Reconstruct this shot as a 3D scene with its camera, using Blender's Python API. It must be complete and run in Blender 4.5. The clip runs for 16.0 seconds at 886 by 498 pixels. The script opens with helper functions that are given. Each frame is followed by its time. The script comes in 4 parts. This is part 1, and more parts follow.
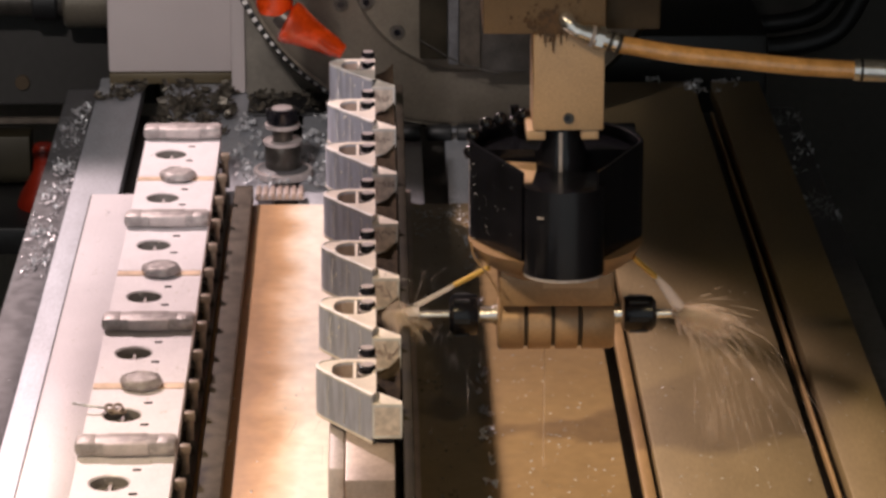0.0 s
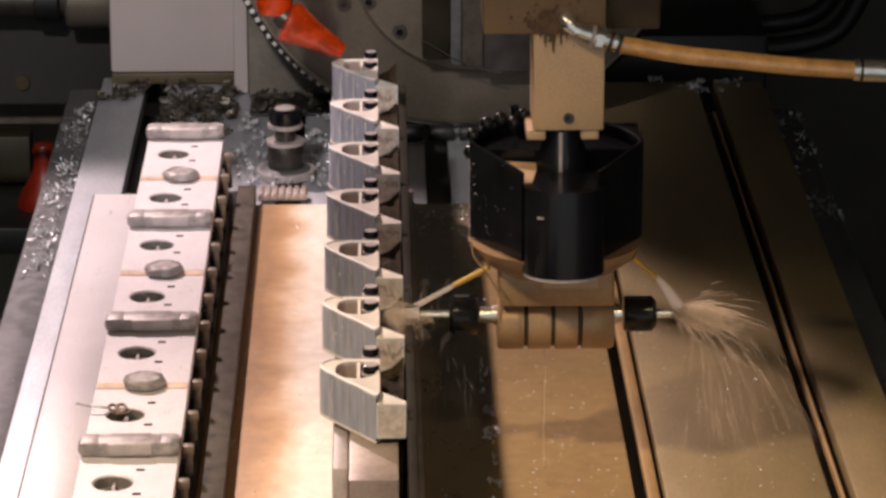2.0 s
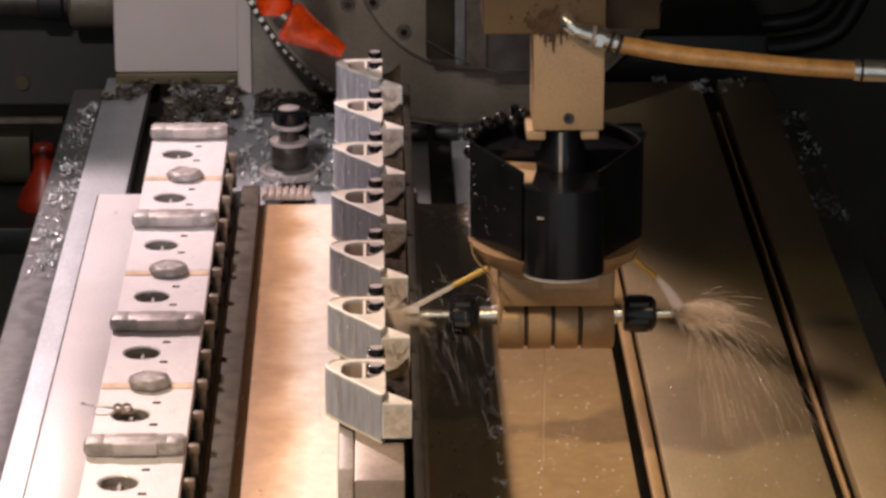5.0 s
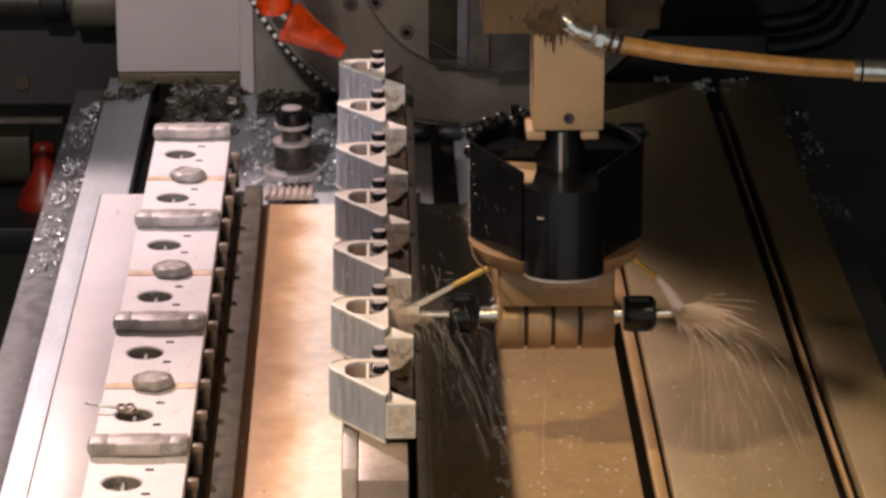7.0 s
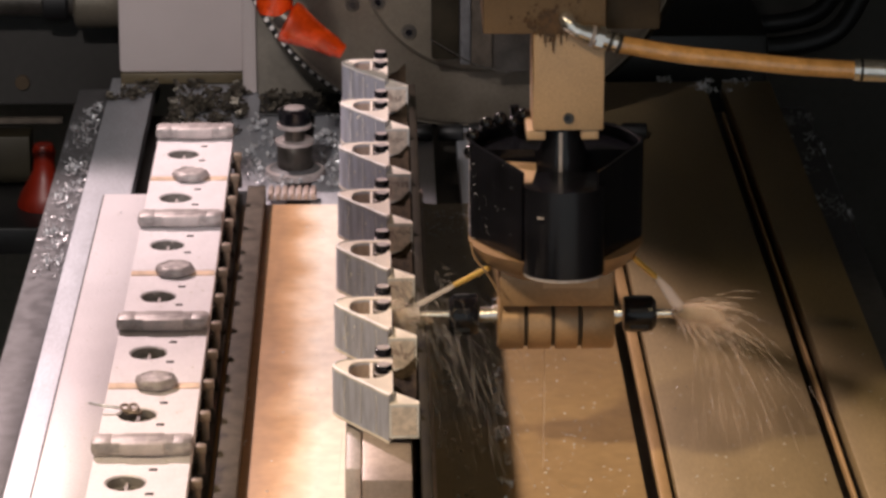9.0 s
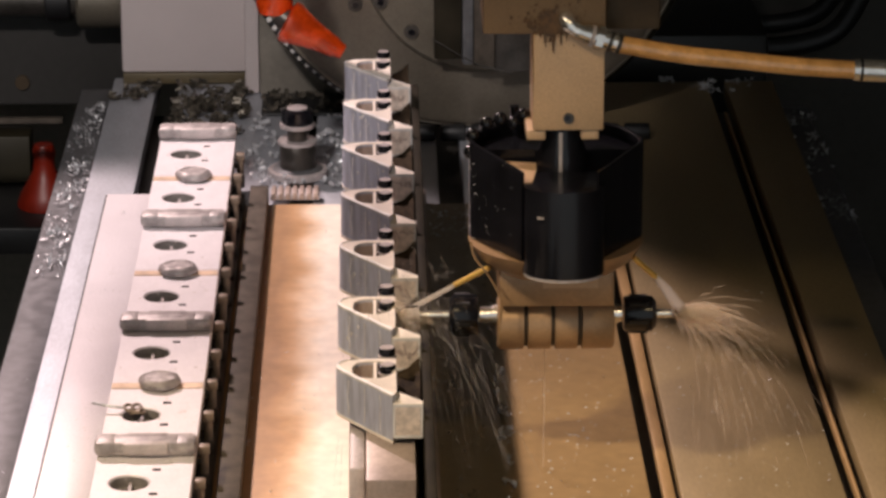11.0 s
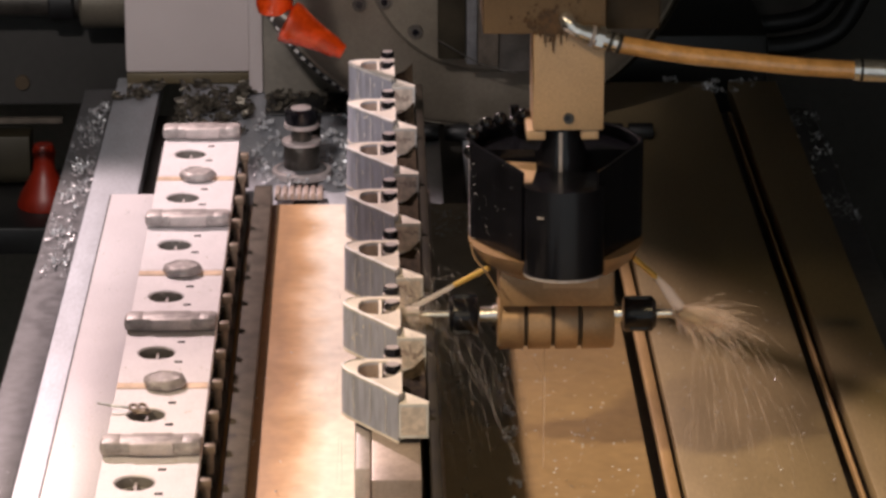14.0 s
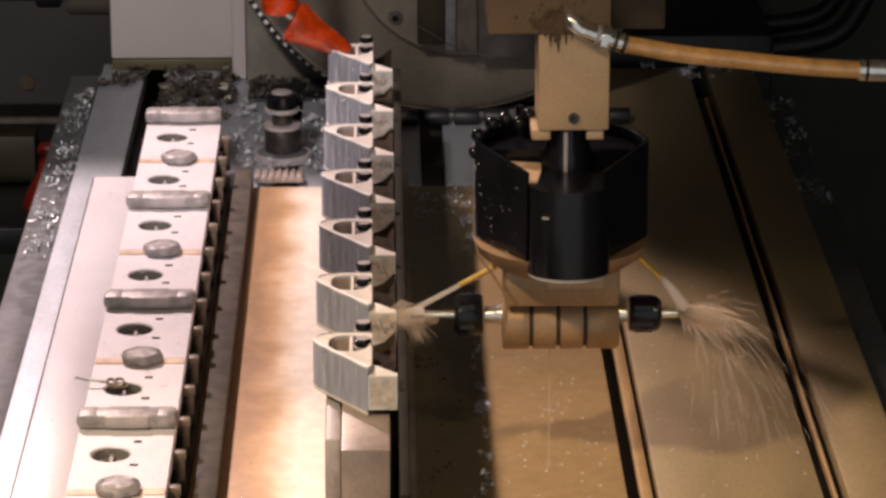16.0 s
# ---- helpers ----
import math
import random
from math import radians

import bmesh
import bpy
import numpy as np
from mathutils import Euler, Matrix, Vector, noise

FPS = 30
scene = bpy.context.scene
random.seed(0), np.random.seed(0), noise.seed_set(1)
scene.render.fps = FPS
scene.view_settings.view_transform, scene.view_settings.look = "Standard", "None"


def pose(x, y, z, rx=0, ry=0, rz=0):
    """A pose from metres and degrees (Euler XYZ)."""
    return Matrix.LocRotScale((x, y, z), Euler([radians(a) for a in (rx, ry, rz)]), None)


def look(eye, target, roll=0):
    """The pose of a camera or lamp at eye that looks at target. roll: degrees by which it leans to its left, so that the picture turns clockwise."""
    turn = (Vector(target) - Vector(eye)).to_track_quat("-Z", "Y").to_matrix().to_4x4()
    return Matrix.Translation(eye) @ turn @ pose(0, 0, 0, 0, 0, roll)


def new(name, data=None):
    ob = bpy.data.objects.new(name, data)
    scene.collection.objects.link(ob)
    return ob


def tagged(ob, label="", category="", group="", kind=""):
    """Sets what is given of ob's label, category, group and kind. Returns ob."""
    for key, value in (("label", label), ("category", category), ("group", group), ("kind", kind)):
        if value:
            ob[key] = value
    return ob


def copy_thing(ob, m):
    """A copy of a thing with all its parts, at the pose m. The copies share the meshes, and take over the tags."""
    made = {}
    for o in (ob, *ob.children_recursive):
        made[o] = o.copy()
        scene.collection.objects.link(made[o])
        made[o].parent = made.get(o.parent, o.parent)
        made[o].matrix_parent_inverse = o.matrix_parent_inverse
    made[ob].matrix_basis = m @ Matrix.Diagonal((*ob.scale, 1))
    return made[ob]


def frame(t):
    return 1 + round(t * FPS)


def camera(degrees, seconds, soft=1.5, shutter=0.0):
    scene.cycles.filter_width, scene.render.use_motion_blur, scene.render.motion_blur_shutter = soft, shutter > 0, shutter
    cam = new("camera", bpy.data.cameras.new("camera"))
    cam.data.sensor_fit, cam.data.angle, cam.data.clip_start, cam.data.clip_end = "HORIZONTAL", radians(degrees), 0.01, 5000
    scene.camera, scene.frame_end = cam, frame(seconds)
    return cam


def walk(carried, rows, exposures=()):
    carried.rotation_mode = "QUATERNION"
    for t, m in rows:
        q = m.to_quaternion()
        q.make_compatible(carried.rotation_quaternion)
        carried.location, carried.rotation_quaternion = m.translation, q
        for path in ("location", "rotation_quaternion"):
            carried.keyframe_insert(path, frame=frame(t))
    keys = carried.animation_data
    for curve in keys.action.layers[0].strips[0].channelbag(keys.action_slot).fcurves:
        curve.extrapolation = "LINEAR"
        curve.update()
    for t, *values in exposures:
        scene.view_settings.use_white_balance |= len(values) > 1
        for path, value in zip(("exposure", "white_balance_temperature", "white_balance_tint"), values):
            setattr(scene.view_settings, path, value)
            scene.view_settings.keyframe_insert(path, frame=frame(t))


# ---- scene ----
# ---- camera ----
LENS = 2 * math.degrees(math.atan(784 / 6200))
cam = camera(LENS, 16.0, soft=3.0)
EYE = look((-0.0574, -2.9515, 0.9756), (0, 0, 0))


def nudged(dx, dy):
    """The resting view, turned a few hundredths of a degree."""
    k = 180 / math.pi / 6200
    return EYE @ pose(0, 0, 0, dy * k, dx * k, 0)


walk(cam, [(0, EYE), (7, EYE), (14, EYE), (14.3, nudged(-0.5, 0)), (14.5, nudged(-2, 0)), (14.9, nudged(-7, -1)), (15.1, nudged(-9, -1)),
           (15.2, nudged(-11, -1)), (15.3, nudged(-11.5, -2)), (15.4, nudged(-14, -3)), (15.5, nudged(-12, -3)),
           (15.6, nudged(19, -2)), (15.7, nudged(18, -2)), (15.8, nudged(15, -2)), (15.9, nudged(13, -1.5)), (16, nudged(9, 0))])

# ---- light ----
world = bpy.data.worlds.new("world")
scene.world = world
world.use_nodes = True
world.node_tree.nodes["Background"].inputs[0].default_value = (0.56, 0.59, 0.605, 1)
world.node_tree.nodes["Background"].inputs[1].default_value = 0.98
scene.view_settings.exposure = 0.0


def spot(name, eye, target, power, degrees, blend, colour, radius):
    data = bpy.data.lights.new(name, "SPOT")
    data.energy, data.spot_size, data.spot_blend, data.color, data.shadow_soft_size = power, radians(degrees), blend, colour, radius
    ob = new(name, data)
    ob.matrix_world = look(eye, target)
    return ob


spot("work_light", (-0.80, 0.95, 1.45), (-0.27, -0.31, 0.0), 182, 31.4, 0.32, (1.0, 0.765, 0.735), 0.04)
spot("door_lamp", (-1.02, -1.60, 1.75), (-0.08, -1.20, 0.0), 142, 42.0, 0.12, (1.0, 0.79, 0.535), 0.08)
spot("front_lamp", (0.15, -2.10, 1.70), (0.20, -1.50, 0.0), 17, 62.6, 0.04, (1.0, 0.74, 0.40), 0.03)
spot("side_lamp", (-0.62, -1.90, 1.60), (-0.29, 0.48, 0.06), 165, 22.5, 0.6, (1.0, 0.90, 0.86), 0.08)


# ---- materials ----
def material(name, colour, rough=0.5, metal=0.0, scale=60.0, vary=0.25, fine=600.0, bump=0.0, second=None, stretch=(1, 1, 1), coat=0.0, swing=0.12, gloss=0.5):
    """Principled surface with a coarse and a fine noise in colour and gloss, at the thing's own scale."""
    m = bpy.data.materials.new(name)
    m.use_nodes = True
    nt = m.node_tree
    b = nt.nodes["Principled BSDF"]
    b.inputs["Metallic"].default_value = metal
    b.inputs["Coat Weight"].default_value = coat
    b.inputs["Coat Roughness"].default_value = 0.12
    b.inputs["Specular IOR Level"].default_value = gloss
    tc = nt.nodes.new("ShaderNodeTexCoord")
    mp = nt.nodes.new("ShaderNodeMapping")
    mp.inputs["Scale"].default_value = stretch
    nt.links.new(tc.outputs["Object"], mp.inputs[0])
    n1, n2 = nt.nodes.new("ShaderNodeTexNoise"), nt.nodes.new("ShaderNodeTexNoise")
    n1.inputs["Scale"].default_value, n1.inputs["Detail"].default_value = scale, 5
    n2.inputs["Scale"].default_value, n2.inputs["Detail"].default_value = fine, 3
    for n in (n1, n2):
        nt.links.new(mp.outputs[0], n.inputs["Vector"])
    dark = second or tuple(c * (1 - vary) for c in colour)
    ramp = nt.nodes.new("ShaderNodeValToRGB")
    ramp.color_ramp.elements[0].position, ramp.color_ramp.elements[1].position = 0.36, 0.62
    ramp.color_ramp.elements[0].color, ramp.color_ramp.elements[1].color = (*dark, 1), (*colour, 1)
    nt.links.new(n1.outputs["Fac"], ramp.inputs[0])
    mix = nt.nodes.new("ShaderNodeMix")
    mix.data_type, mix.blend_type = "RGBA", "MULTIPLY"
    mix.inputs["Factor"].default_value = 0.35
    nt.links.new(ramp.outputs[0], mix.inputs["A"])
    nt.links.new(n2.outputs["Fac"], mix.inputs["B"])
    gain = nt.nodes.new("ShaderNodeMix")
    gain.data_type, gain.blend_type = "RGBA", "MULTIPLY"
    gain.inputs["Factor"].default_value = 1
    gain.inputs["B"].default_value = (1.2, 1.2, 1.2, 1)
    nt.links.new(mix.outputs["Result"], gain.inputs["A"])
    nt.links.new(gain.outputs["Result"], b.inputs["Base Color"])
    ro = nt.nodes.new("ShaderNodeMapRange")
    ro.inputs["To Min"].default_value, ro.inputs["To Max"].default_value = max(0.04, rough - swing), min(1, rough + swing)
    nt.links.new(n1.outputs["Fac"], ro.inputs["Value"])
    nt.links.new(ro.outputs[0], b.inputs["Roughness"])
    if bump:
        bp = nt.nodes.new("ShaderNodeBump")
        bp.inputs["Strength"].default_value, bp.inputs["Distance"].default_value = bump, 0.001
        nt.links.new(n2.outputs["Fac"], bp.inputs["Height"])
        nt.links.new(bp.outputs[0], b.inputs["Normal"])
    return m


def banded_plate(name):
    """Oily aluminium plate: brown along the riser, pale up to the rail, the rail's shadow painted dark behind it, tan
    beyond.
    """
    m = material(name, (0.62, 0.49, 0.36), 0.42, 0.2, 20, 0.3, 90, 0.12)
    nt = m.node_tree
    tc, sep = nt.nodes.new("ShaderNodeTexCoord"), nt.nodes.new("ShaderNodeSeparateXYZ")
    nz, add, mr, ramp = nt.nodes.new("ShaderNodeTexNoise"), nt.nodes.new("ShaderNodeMath"), nt.nodes.new("ShaderNodeMapRange"), nt.nodes.new("ShaderNodeValToRGB")
    nz.inputs["Scale"].default_value, nz.inputs["Detail"].default_value = 18, 6
    nt.links.new(tc.outputs["Object"], sep.inputs[0])
    nt.links.new(tc.outputs["Object"], nz.inputs["Vector"])
    add.operation = "MULTIPLY_ADD"
    add.inputs[1].default_value = 0.034
    nt.links.new(nz.outputs["Fac"], add.inputs[0])
    nt.links.new(sep.outputs["X"], add.inputs[2])
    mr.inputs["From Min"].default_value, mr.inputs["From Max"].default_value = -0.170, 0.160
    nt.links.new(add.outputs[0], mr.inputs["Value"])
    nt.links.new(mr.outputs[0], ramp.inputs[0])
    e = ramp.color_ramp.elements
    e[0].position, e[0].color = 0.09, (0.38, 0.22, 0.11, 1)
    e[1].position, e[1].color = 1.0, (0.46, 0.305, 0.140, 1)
    # stops 0.452 to 0.625 put the rail's shadow strip into the colour
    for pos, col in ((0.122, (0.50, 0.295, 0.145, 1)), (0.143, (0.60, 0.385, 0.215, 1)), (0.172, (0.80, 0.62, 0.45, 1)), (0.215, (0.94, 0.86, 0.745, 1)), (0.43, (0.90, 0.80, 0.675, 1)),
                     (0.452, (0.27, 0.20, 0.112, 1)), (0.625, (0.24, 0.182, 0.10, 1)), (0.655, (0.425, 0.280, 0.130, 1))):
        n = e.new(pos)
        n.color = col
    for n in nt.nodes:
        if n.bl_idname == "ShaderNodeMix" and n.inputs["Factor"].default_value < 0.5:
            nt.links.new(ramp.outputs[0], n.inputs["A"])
    return m


def clear(name, colour, alpha):
    """Airborne liquid: thin, lit alike from before and behind."""
    m = bpy.data.materials.new(name)
    m.use_nodes = True
    nt = m.node_tree
    nt.nodes.remove(nt.nodes["Principled BSDF"])
    near, back, gone = nt.nodes.new("ShaderNodeBsdfDiffuse"), nt.nodes.new("ShaderNodeBsdfTranslucent"), nt.nodes.new("ShaderNodeBsdfTransparent")
    both, veil = nt.nodes.new("ShaderNodeMixShader"), nt.nodes.new("ShaderNodeMixShader")
    for n in (near, back):
        n.inputs["Color"].default_value = (*colour, 1)
    both.inputs["Fac"].default_value, veil.inputs["Fac"].default_value = 0.5, alpha
    nt.links.new(near.outputs[0], both.inputs[1])
    nt.links.new(back.outputs[0], both.inputs[2])
    nt.links.new(gone.outputs[0], veil.inputs[1])
    nt.links.new(both.outputs[0], veil.inputs[2])
    nt.links.new(veil.outputs[0], nt.nodes["Material Output"].inputs["Surface"])
    return m


STEEL = material("ground_steel", (0.51, 0.53, 0.58), 0.50, 0.45, 60, 0.10, 420, 0.15, stretch=(1, 0.25, 1), swing=0.05)
OILY = material("oily_steel", (0.37, 0.272, 0.140), 0.45, 0.25, 12, 0.25, 420, 0.15, stretch=(1, 0.25, 1))
GOLD = material("brassy_strip", (0.52, 0.33, 0.15), 0.4, 0.2, 20, 0.3, 300, 0.1, stretch=(1, 0.2, 1))
LEDGE = material("ledge_steel", (0.17, 0.17, 0.18), 0.5, 0.4, 90, 0.3, 500, 0.3)
TAN = banded_plate("oily_plate")
WHITE_ALU = material("bright_aluminium", (0.74, 0.70, 0.73), 0.44, 0.25, 30, 0.04, 500, 0.05, swing=0.03)
PLATE_ALU = material("machined_face", (0.77, 0.725, 0.75), 0.44, 0.22, 60, 0.05, 600, 0.05, swing=0.03)
PART_ALU = material("milled_aluminium", (0.58, 0.61, 0.72), 0.36, 0.4, 140, 0.32, 700, 0.15, stretch=(1, 1, 0.16))
FOOT_ALU = material("oily_aluminium", (0.80, 0.68, 0.59), 0.42, 0.1, 160, 0.3, 700, 0.1)
EDGE_ALU = material("brightened_aluminium", (0.92, 0.83, 0.74), 0.42, 0.12, 60, 0.15)
RAIL = material("fixture_steel", (0.48, 0.38, 0.33), 0.45, 0.2, 25, 0.35, 400, 0.1)
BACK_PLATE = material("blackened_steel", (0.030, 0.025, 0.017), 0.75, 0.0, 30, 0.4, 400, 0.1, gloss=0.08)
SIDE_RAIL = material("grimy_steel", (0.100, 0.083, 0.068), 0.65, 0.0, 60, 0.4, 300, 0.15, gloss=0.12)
FLANK = material("dark_brown_aluminium", (0.055, 0.040, 0.026), 0.7, 0.0, 220, 0.6, 700, 0.25, gloss=0.02)
RAIL_DARK = material("dark_brown_metal", (0.080, 0.056, 0.034), 0.5, 0.0, 30, 0.4, 400, 0.1, gloss=0.25)
DARK_STEEL = material("dark_steel", (0.10, 0.09, 0.08), 0.4, 0.6, 50, 0.4, 400, 0.1)
BLACK = material("black_oxide", (0.008, 0.008, 0.011), 0.2, 0.0, 40, 0.3, 500, 0.05, swing=0.08, gloss=0.35)
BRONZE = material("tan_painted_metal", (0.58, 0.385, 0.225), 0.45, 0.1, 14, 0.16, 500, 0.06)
BRONZE_DARK = material("block_brown_metal", (0.22, 0.138, 0.072), 0.5, 0.1, 14, 0.22, 500, 0.06)
BODY = material("brown_anodised", (0.43, 0.268, 0.145), 0.38, 0.25, 25, 0.2, 400, 0.05)
CHROME = material("polished_steel", (0.80, 0.77, 0.73), 0.20, 0.88, 60, 0.3)
BRASS = material("brass", (0.95, 0.62, 0.18), 0.3, 0.45, 60, 0.15)
HOSE = material("amber_hose", (0.72, 0.37, 0.12), 0.14, 0.0, 60, 0.3, 300, 0.02, coat=1.0, swing=0.05)
ORANGE = material("orange_plastic", (0.66, 0.058, 0.004), 0.28, 0.0, 45, 0.5, coat=0.3)
RED = material("red_plastic", (0.22, 0.014, 0.004), 0.4, 0.0, 30, 0.3)
CAST = material("grey_paint", (0.50, 0.443, 0.442), 0.55, 0.0, 6, 0.1, 900, 0.02)
CAST_LOW = material("worn_base_paint", (0.22, 0.20, 0.17), 0.55, 0.1, 20, 0.3, 200, 0.1)
DISC = material("turned_steel", (0.19, 0.163, 0.128), 0.45, 0.5, 10, 0.25, 300, 0.08)
DISC_IN = material("turned_face", (0.20, 0.175, 0.138), 0.4, 0.5, 12, 0.25, 300, 0.08)
SHELL = material("enclosure_grey_paint", (0.24, 0.21, 0.17), 0.6, 0.0, 3, 0.25, 120, 0.05)
COVER = material("dark_cover_paint", (0.055, 0.050, 0.042), 0.6, 0.0, 5, 0.3, 120, 0.05)
WALL = material("enclosure_paint", (0.042, 0.040, 0.038), 0.5, 0.0, 4, 0.3, 120, 0.1)
FLOOR = material("sump_floor", (0.02, 0.02, 0.02), 0.35, 0.2, 8, 0.5, 150, 0.2)
OCHRE = material("oily_floor_panel", (0.11, 0.085, 0.045), 0.5, 0.1, 12, 0.3)
OCHRE_DARK = material("oily_way_cover", (0.034, 0.028, 0.015), 0.5, 0.1, 12, 0.4)
RUBBER = material("black_rubber", (0.012, 0.012, 0.013), 0.5, 0.0, 30, 0.3)
CHIP = material("aluminium_swarf", (0.72, 0.73, 0.76), 0.45, 0.5, 200, 0.3)
DARK_CHIP = material("wet_swarf", (0.17, 0.15, 0.12), 0.45, 0.5, 200, 0.7)
POST = material("oily_post_steel", (0.25, 0.19, 0.145), 0.45, 0.2, 60, 0.4, 400, 0.1)
SHIM = material("copper_shim", (0.80, 0.60, 0.44), 0.4, 0.4, 60, 0.25)
WORN = material("worn_clamp_steel", (0.44, 0.395, 0.39), 0.50, 0.3, 110, 0.42, 420, 0.3, swing=0.14)
BORE = material("bored_steel", (0.30, 0.275, 0.26), 0.45, 0.3, 80, 0.3, 500, 0.1)
CLAMP = material("satin_steel", (0.52, 0.46, 0.455), 0.56, 0.2, 60, 0.3, 500, 0.1)
STAIN = material("dried_grease", (0.14, 0.07, 0.025), 0.6, 0.0, 200, 0.5)
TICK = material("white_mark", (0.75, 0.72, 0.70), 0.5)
JET = clear("coolant_jet", (0.85, 0.78, 0.68), 0.5)
HAZE = clear("coolant_haze", (0.94, 0.78, 0.60), 0.17)
FINE_MIST = clear("fine_coolant_spray", (0.95, 0.90, 0.82), 0.24)
DROP = material("coolant_drops", (0.75, 0.70, 0.62), 0.08, 0.0, 300, 0.1, coat=1.0)
MIST = clear("coolant_spray", (0.95, 0.80, 0.63), 0.25)


# ---- building ----
ON_TABLE, FANS, SPINNERS = [], [], []


def thing(name, x=0, y=0, z=0, label="", category="", group="", kind="", rides=False):
    ob = new(name)
    ob.location = (x, y, z)
    ob.empty_display_size = 0.02
    tagged(ob, label, category, group, kind)
    if rides:
        ON_TABLE.append(ob)
    return ob


def mesh_of(name, bm, mat, smooth=40):
    bmesh.ops.recalc_face_normals(bm, faces=bm.faces)
    me = bpy.data.meshes.new(name)
    for f in bm.faces:
        f.smooth = smooth > 0
    bm.to_mesh(me)
    bm.free()
    if smooth:
        me.set_sharp_from_angle(angle=radians(smooth))
    me.materials.append(mat)
    return me


def part(name, bm, mat, parent, label="", smooth=40):
    ob = new(name, mesh_of(name, bm, mat, smooth))
    ob.parent = parent
    return tagged(ob, label)


def solid(name, bm, mat, label, category, kind="", group="", rides=False, smooth=40):
    ob = new(name, mesh_of(name, bm, mat, smooth))
    tagged(ob, label, category, group, kind)
    if rides:
        ON_TABLE.append(ob)
    return ob


def box(bm, x0, x1, y0, y1, z0, z1, bevel=0.0):
    made = bmesh.ops.create_cube(bm, size=1, matrix=Matrix.LocRotScale(((x0 + x1) / 2, (y0 + y1) / 2, (z0 + z1) / 2), None, (x1 - x0, y1 - y0, z1 - z0)))
    if bevel:
        edges = list({e for v in made["verts"] for e in v.link_edges})
        bmesh.ops.bevel(bm, geom=edges, offset=bevel, segments=2, affect="EDGES", profile=0.5)
    return bm


def rod(bm, a, b, r0, r1=None, seg=20, bevel=0.0):
    a, b = Vector(a), Vector(b)
    turn = (b - a).to_track_quat("Z", "Y").to_matrix().to_4x4()
    made = bmesh.ops.create_cone(bm, cap_ends=True, segments=seg, radius1=r0, radius2=r0 if r1 is None else r1, depth=(b - a).length,
                                 matrix=Matrix.Translation((a + b) / 2) @ turn)
    if bevel:
        edges = list({e for v in made["verts"] for e in v.link_edges if any(len(f.verts) > 4 for f in e.link_faces)})
        bmesh.ops.bevel(bm, geom=edges, offset=bevel, segments=2, affect="EDGES", profile=0.5)
    return bm


def prism(bm, outline, z0, z1):
    low = [bm.verts.new((x, y, z0)) for x, y in outline]
    high = [bm.verts.new((x, y, z1)) for x, y in outline]
    bm.faces.new(high)
    bm.faces.new(low[::-1])
    for i in range(len(low)):
        j = (i + 1) % len(low)
        bm.faces.new((low[i], low[j], high[j], high[i]))
    return bm


def loft(bm, rings, closed=False):
    """Skins rings of equally many points."""
    vs = [[bm.verts.new(p) for p in ring] for ring in rings]
    n = len(vs[0])
    for a, b in zip(vs, vs[1:] + ([vs[0]] if closed else [])):
        for i in range(n):
            bm.faces.new((a[i], a[(i + 1) % n], b[(i + 1) % n], b[i]))
    if not closed:
        bm.faces.new(vs[0][::-1])
        bm.faces.new(vs[-1])
    return bm


def turned(bm, profile, axis="z", at=(0, 0, 0), seg=40):
    """A closed turned body from (radius, height) pairs."""
    rings = []
    for r, h in profile:
        ring = []
        for i in range(seg):
            a = 2 * math.pi * i / seg
            u, v = r * math.cos(a), r * math.sin(a)
            p = {"z": (u, v, h), "x": (h, u, v), "y": (v, h, u)}[axis]
            ring.append(Vector(p) + Vector(at))
        rings.append(ring)
    return loft(bm, rings)


def tube(bm, points, radius, seg=12, steps=8):
    """A round tube along a smooth line through the points."""
    P = [Vector(p) for p in points]
    P = [2 * P[0] - P[1]] + P + [2 * P[-1] - P[-2]]
    line = []
    for i in range(1, len(P) - 2):
        for s in range(steps):
            t = s / steps
            a, b, c, d = P[i - 1:i + 3]
            line.append(0.5 * (2 * b + (c - a) * t + (2 * a - 5 * b + 4 * c - d) * t * t + (3 * b - a - 3 * c + d) * t ** 3))
    line.append(P[-2])
    rings = []
    for i, p in enumerate(line):
        way = line[min(i + 1, len(line) - 1)] - line[max(i - 1, 0)]
        m = way.to_track_quat("Z", "Y").to_matrix()
        rings.append([p + m @ Vector((radius * math.cos(2 * math.pi * k / seg), radius * math.sin(2 * math.pi * k / seg), 0)) for k in range(seg)])
    return loft(bm, rings)


def B():
    return bmesh.new()


# ---- enclosure ----
def enclosure():
    solid("wall_back", box(B(), -1.7, 1.7, 1.15, 1.2, -0.9, 2.3), SHELL, "grey painted steel wall of the machine, in shade", "wall", "structure")
    solid("wall_west", box(B(), -1.75, -1.7, -3.6, 1.2, -0.9, 2.3), SHELL, "grey painted steel wall of the machine, in shade", "wall", "structure")
    solid("wall_east", box(B(), 1.7, 1.75, -3.6, 1.2, -0.9, 2.3), SHELL, "grey painted steel wall of the machine, in shade", "wall", "structure")
    solid("ceiling", box(B(), -1.75, 1.75, -3.65, 1.2, 2.3, 2.35), SHELL, "dark painted machine roof", "ceiling", "structure")
    solid("floor", box(B(), -1.75, 1.75, -3.65, 1.2, -0.95, -0.9), FLOOR, "black wet sump floor under the table", "floor", "structure")


enclosure()


# ---- the table and what it carries ----
SLOTS = ((-0.299, -0.275), (-0.1545, -0.1315), (-0.0145, 0.0085), (0.1265, 0.1495), (0.2700, 0.2885))


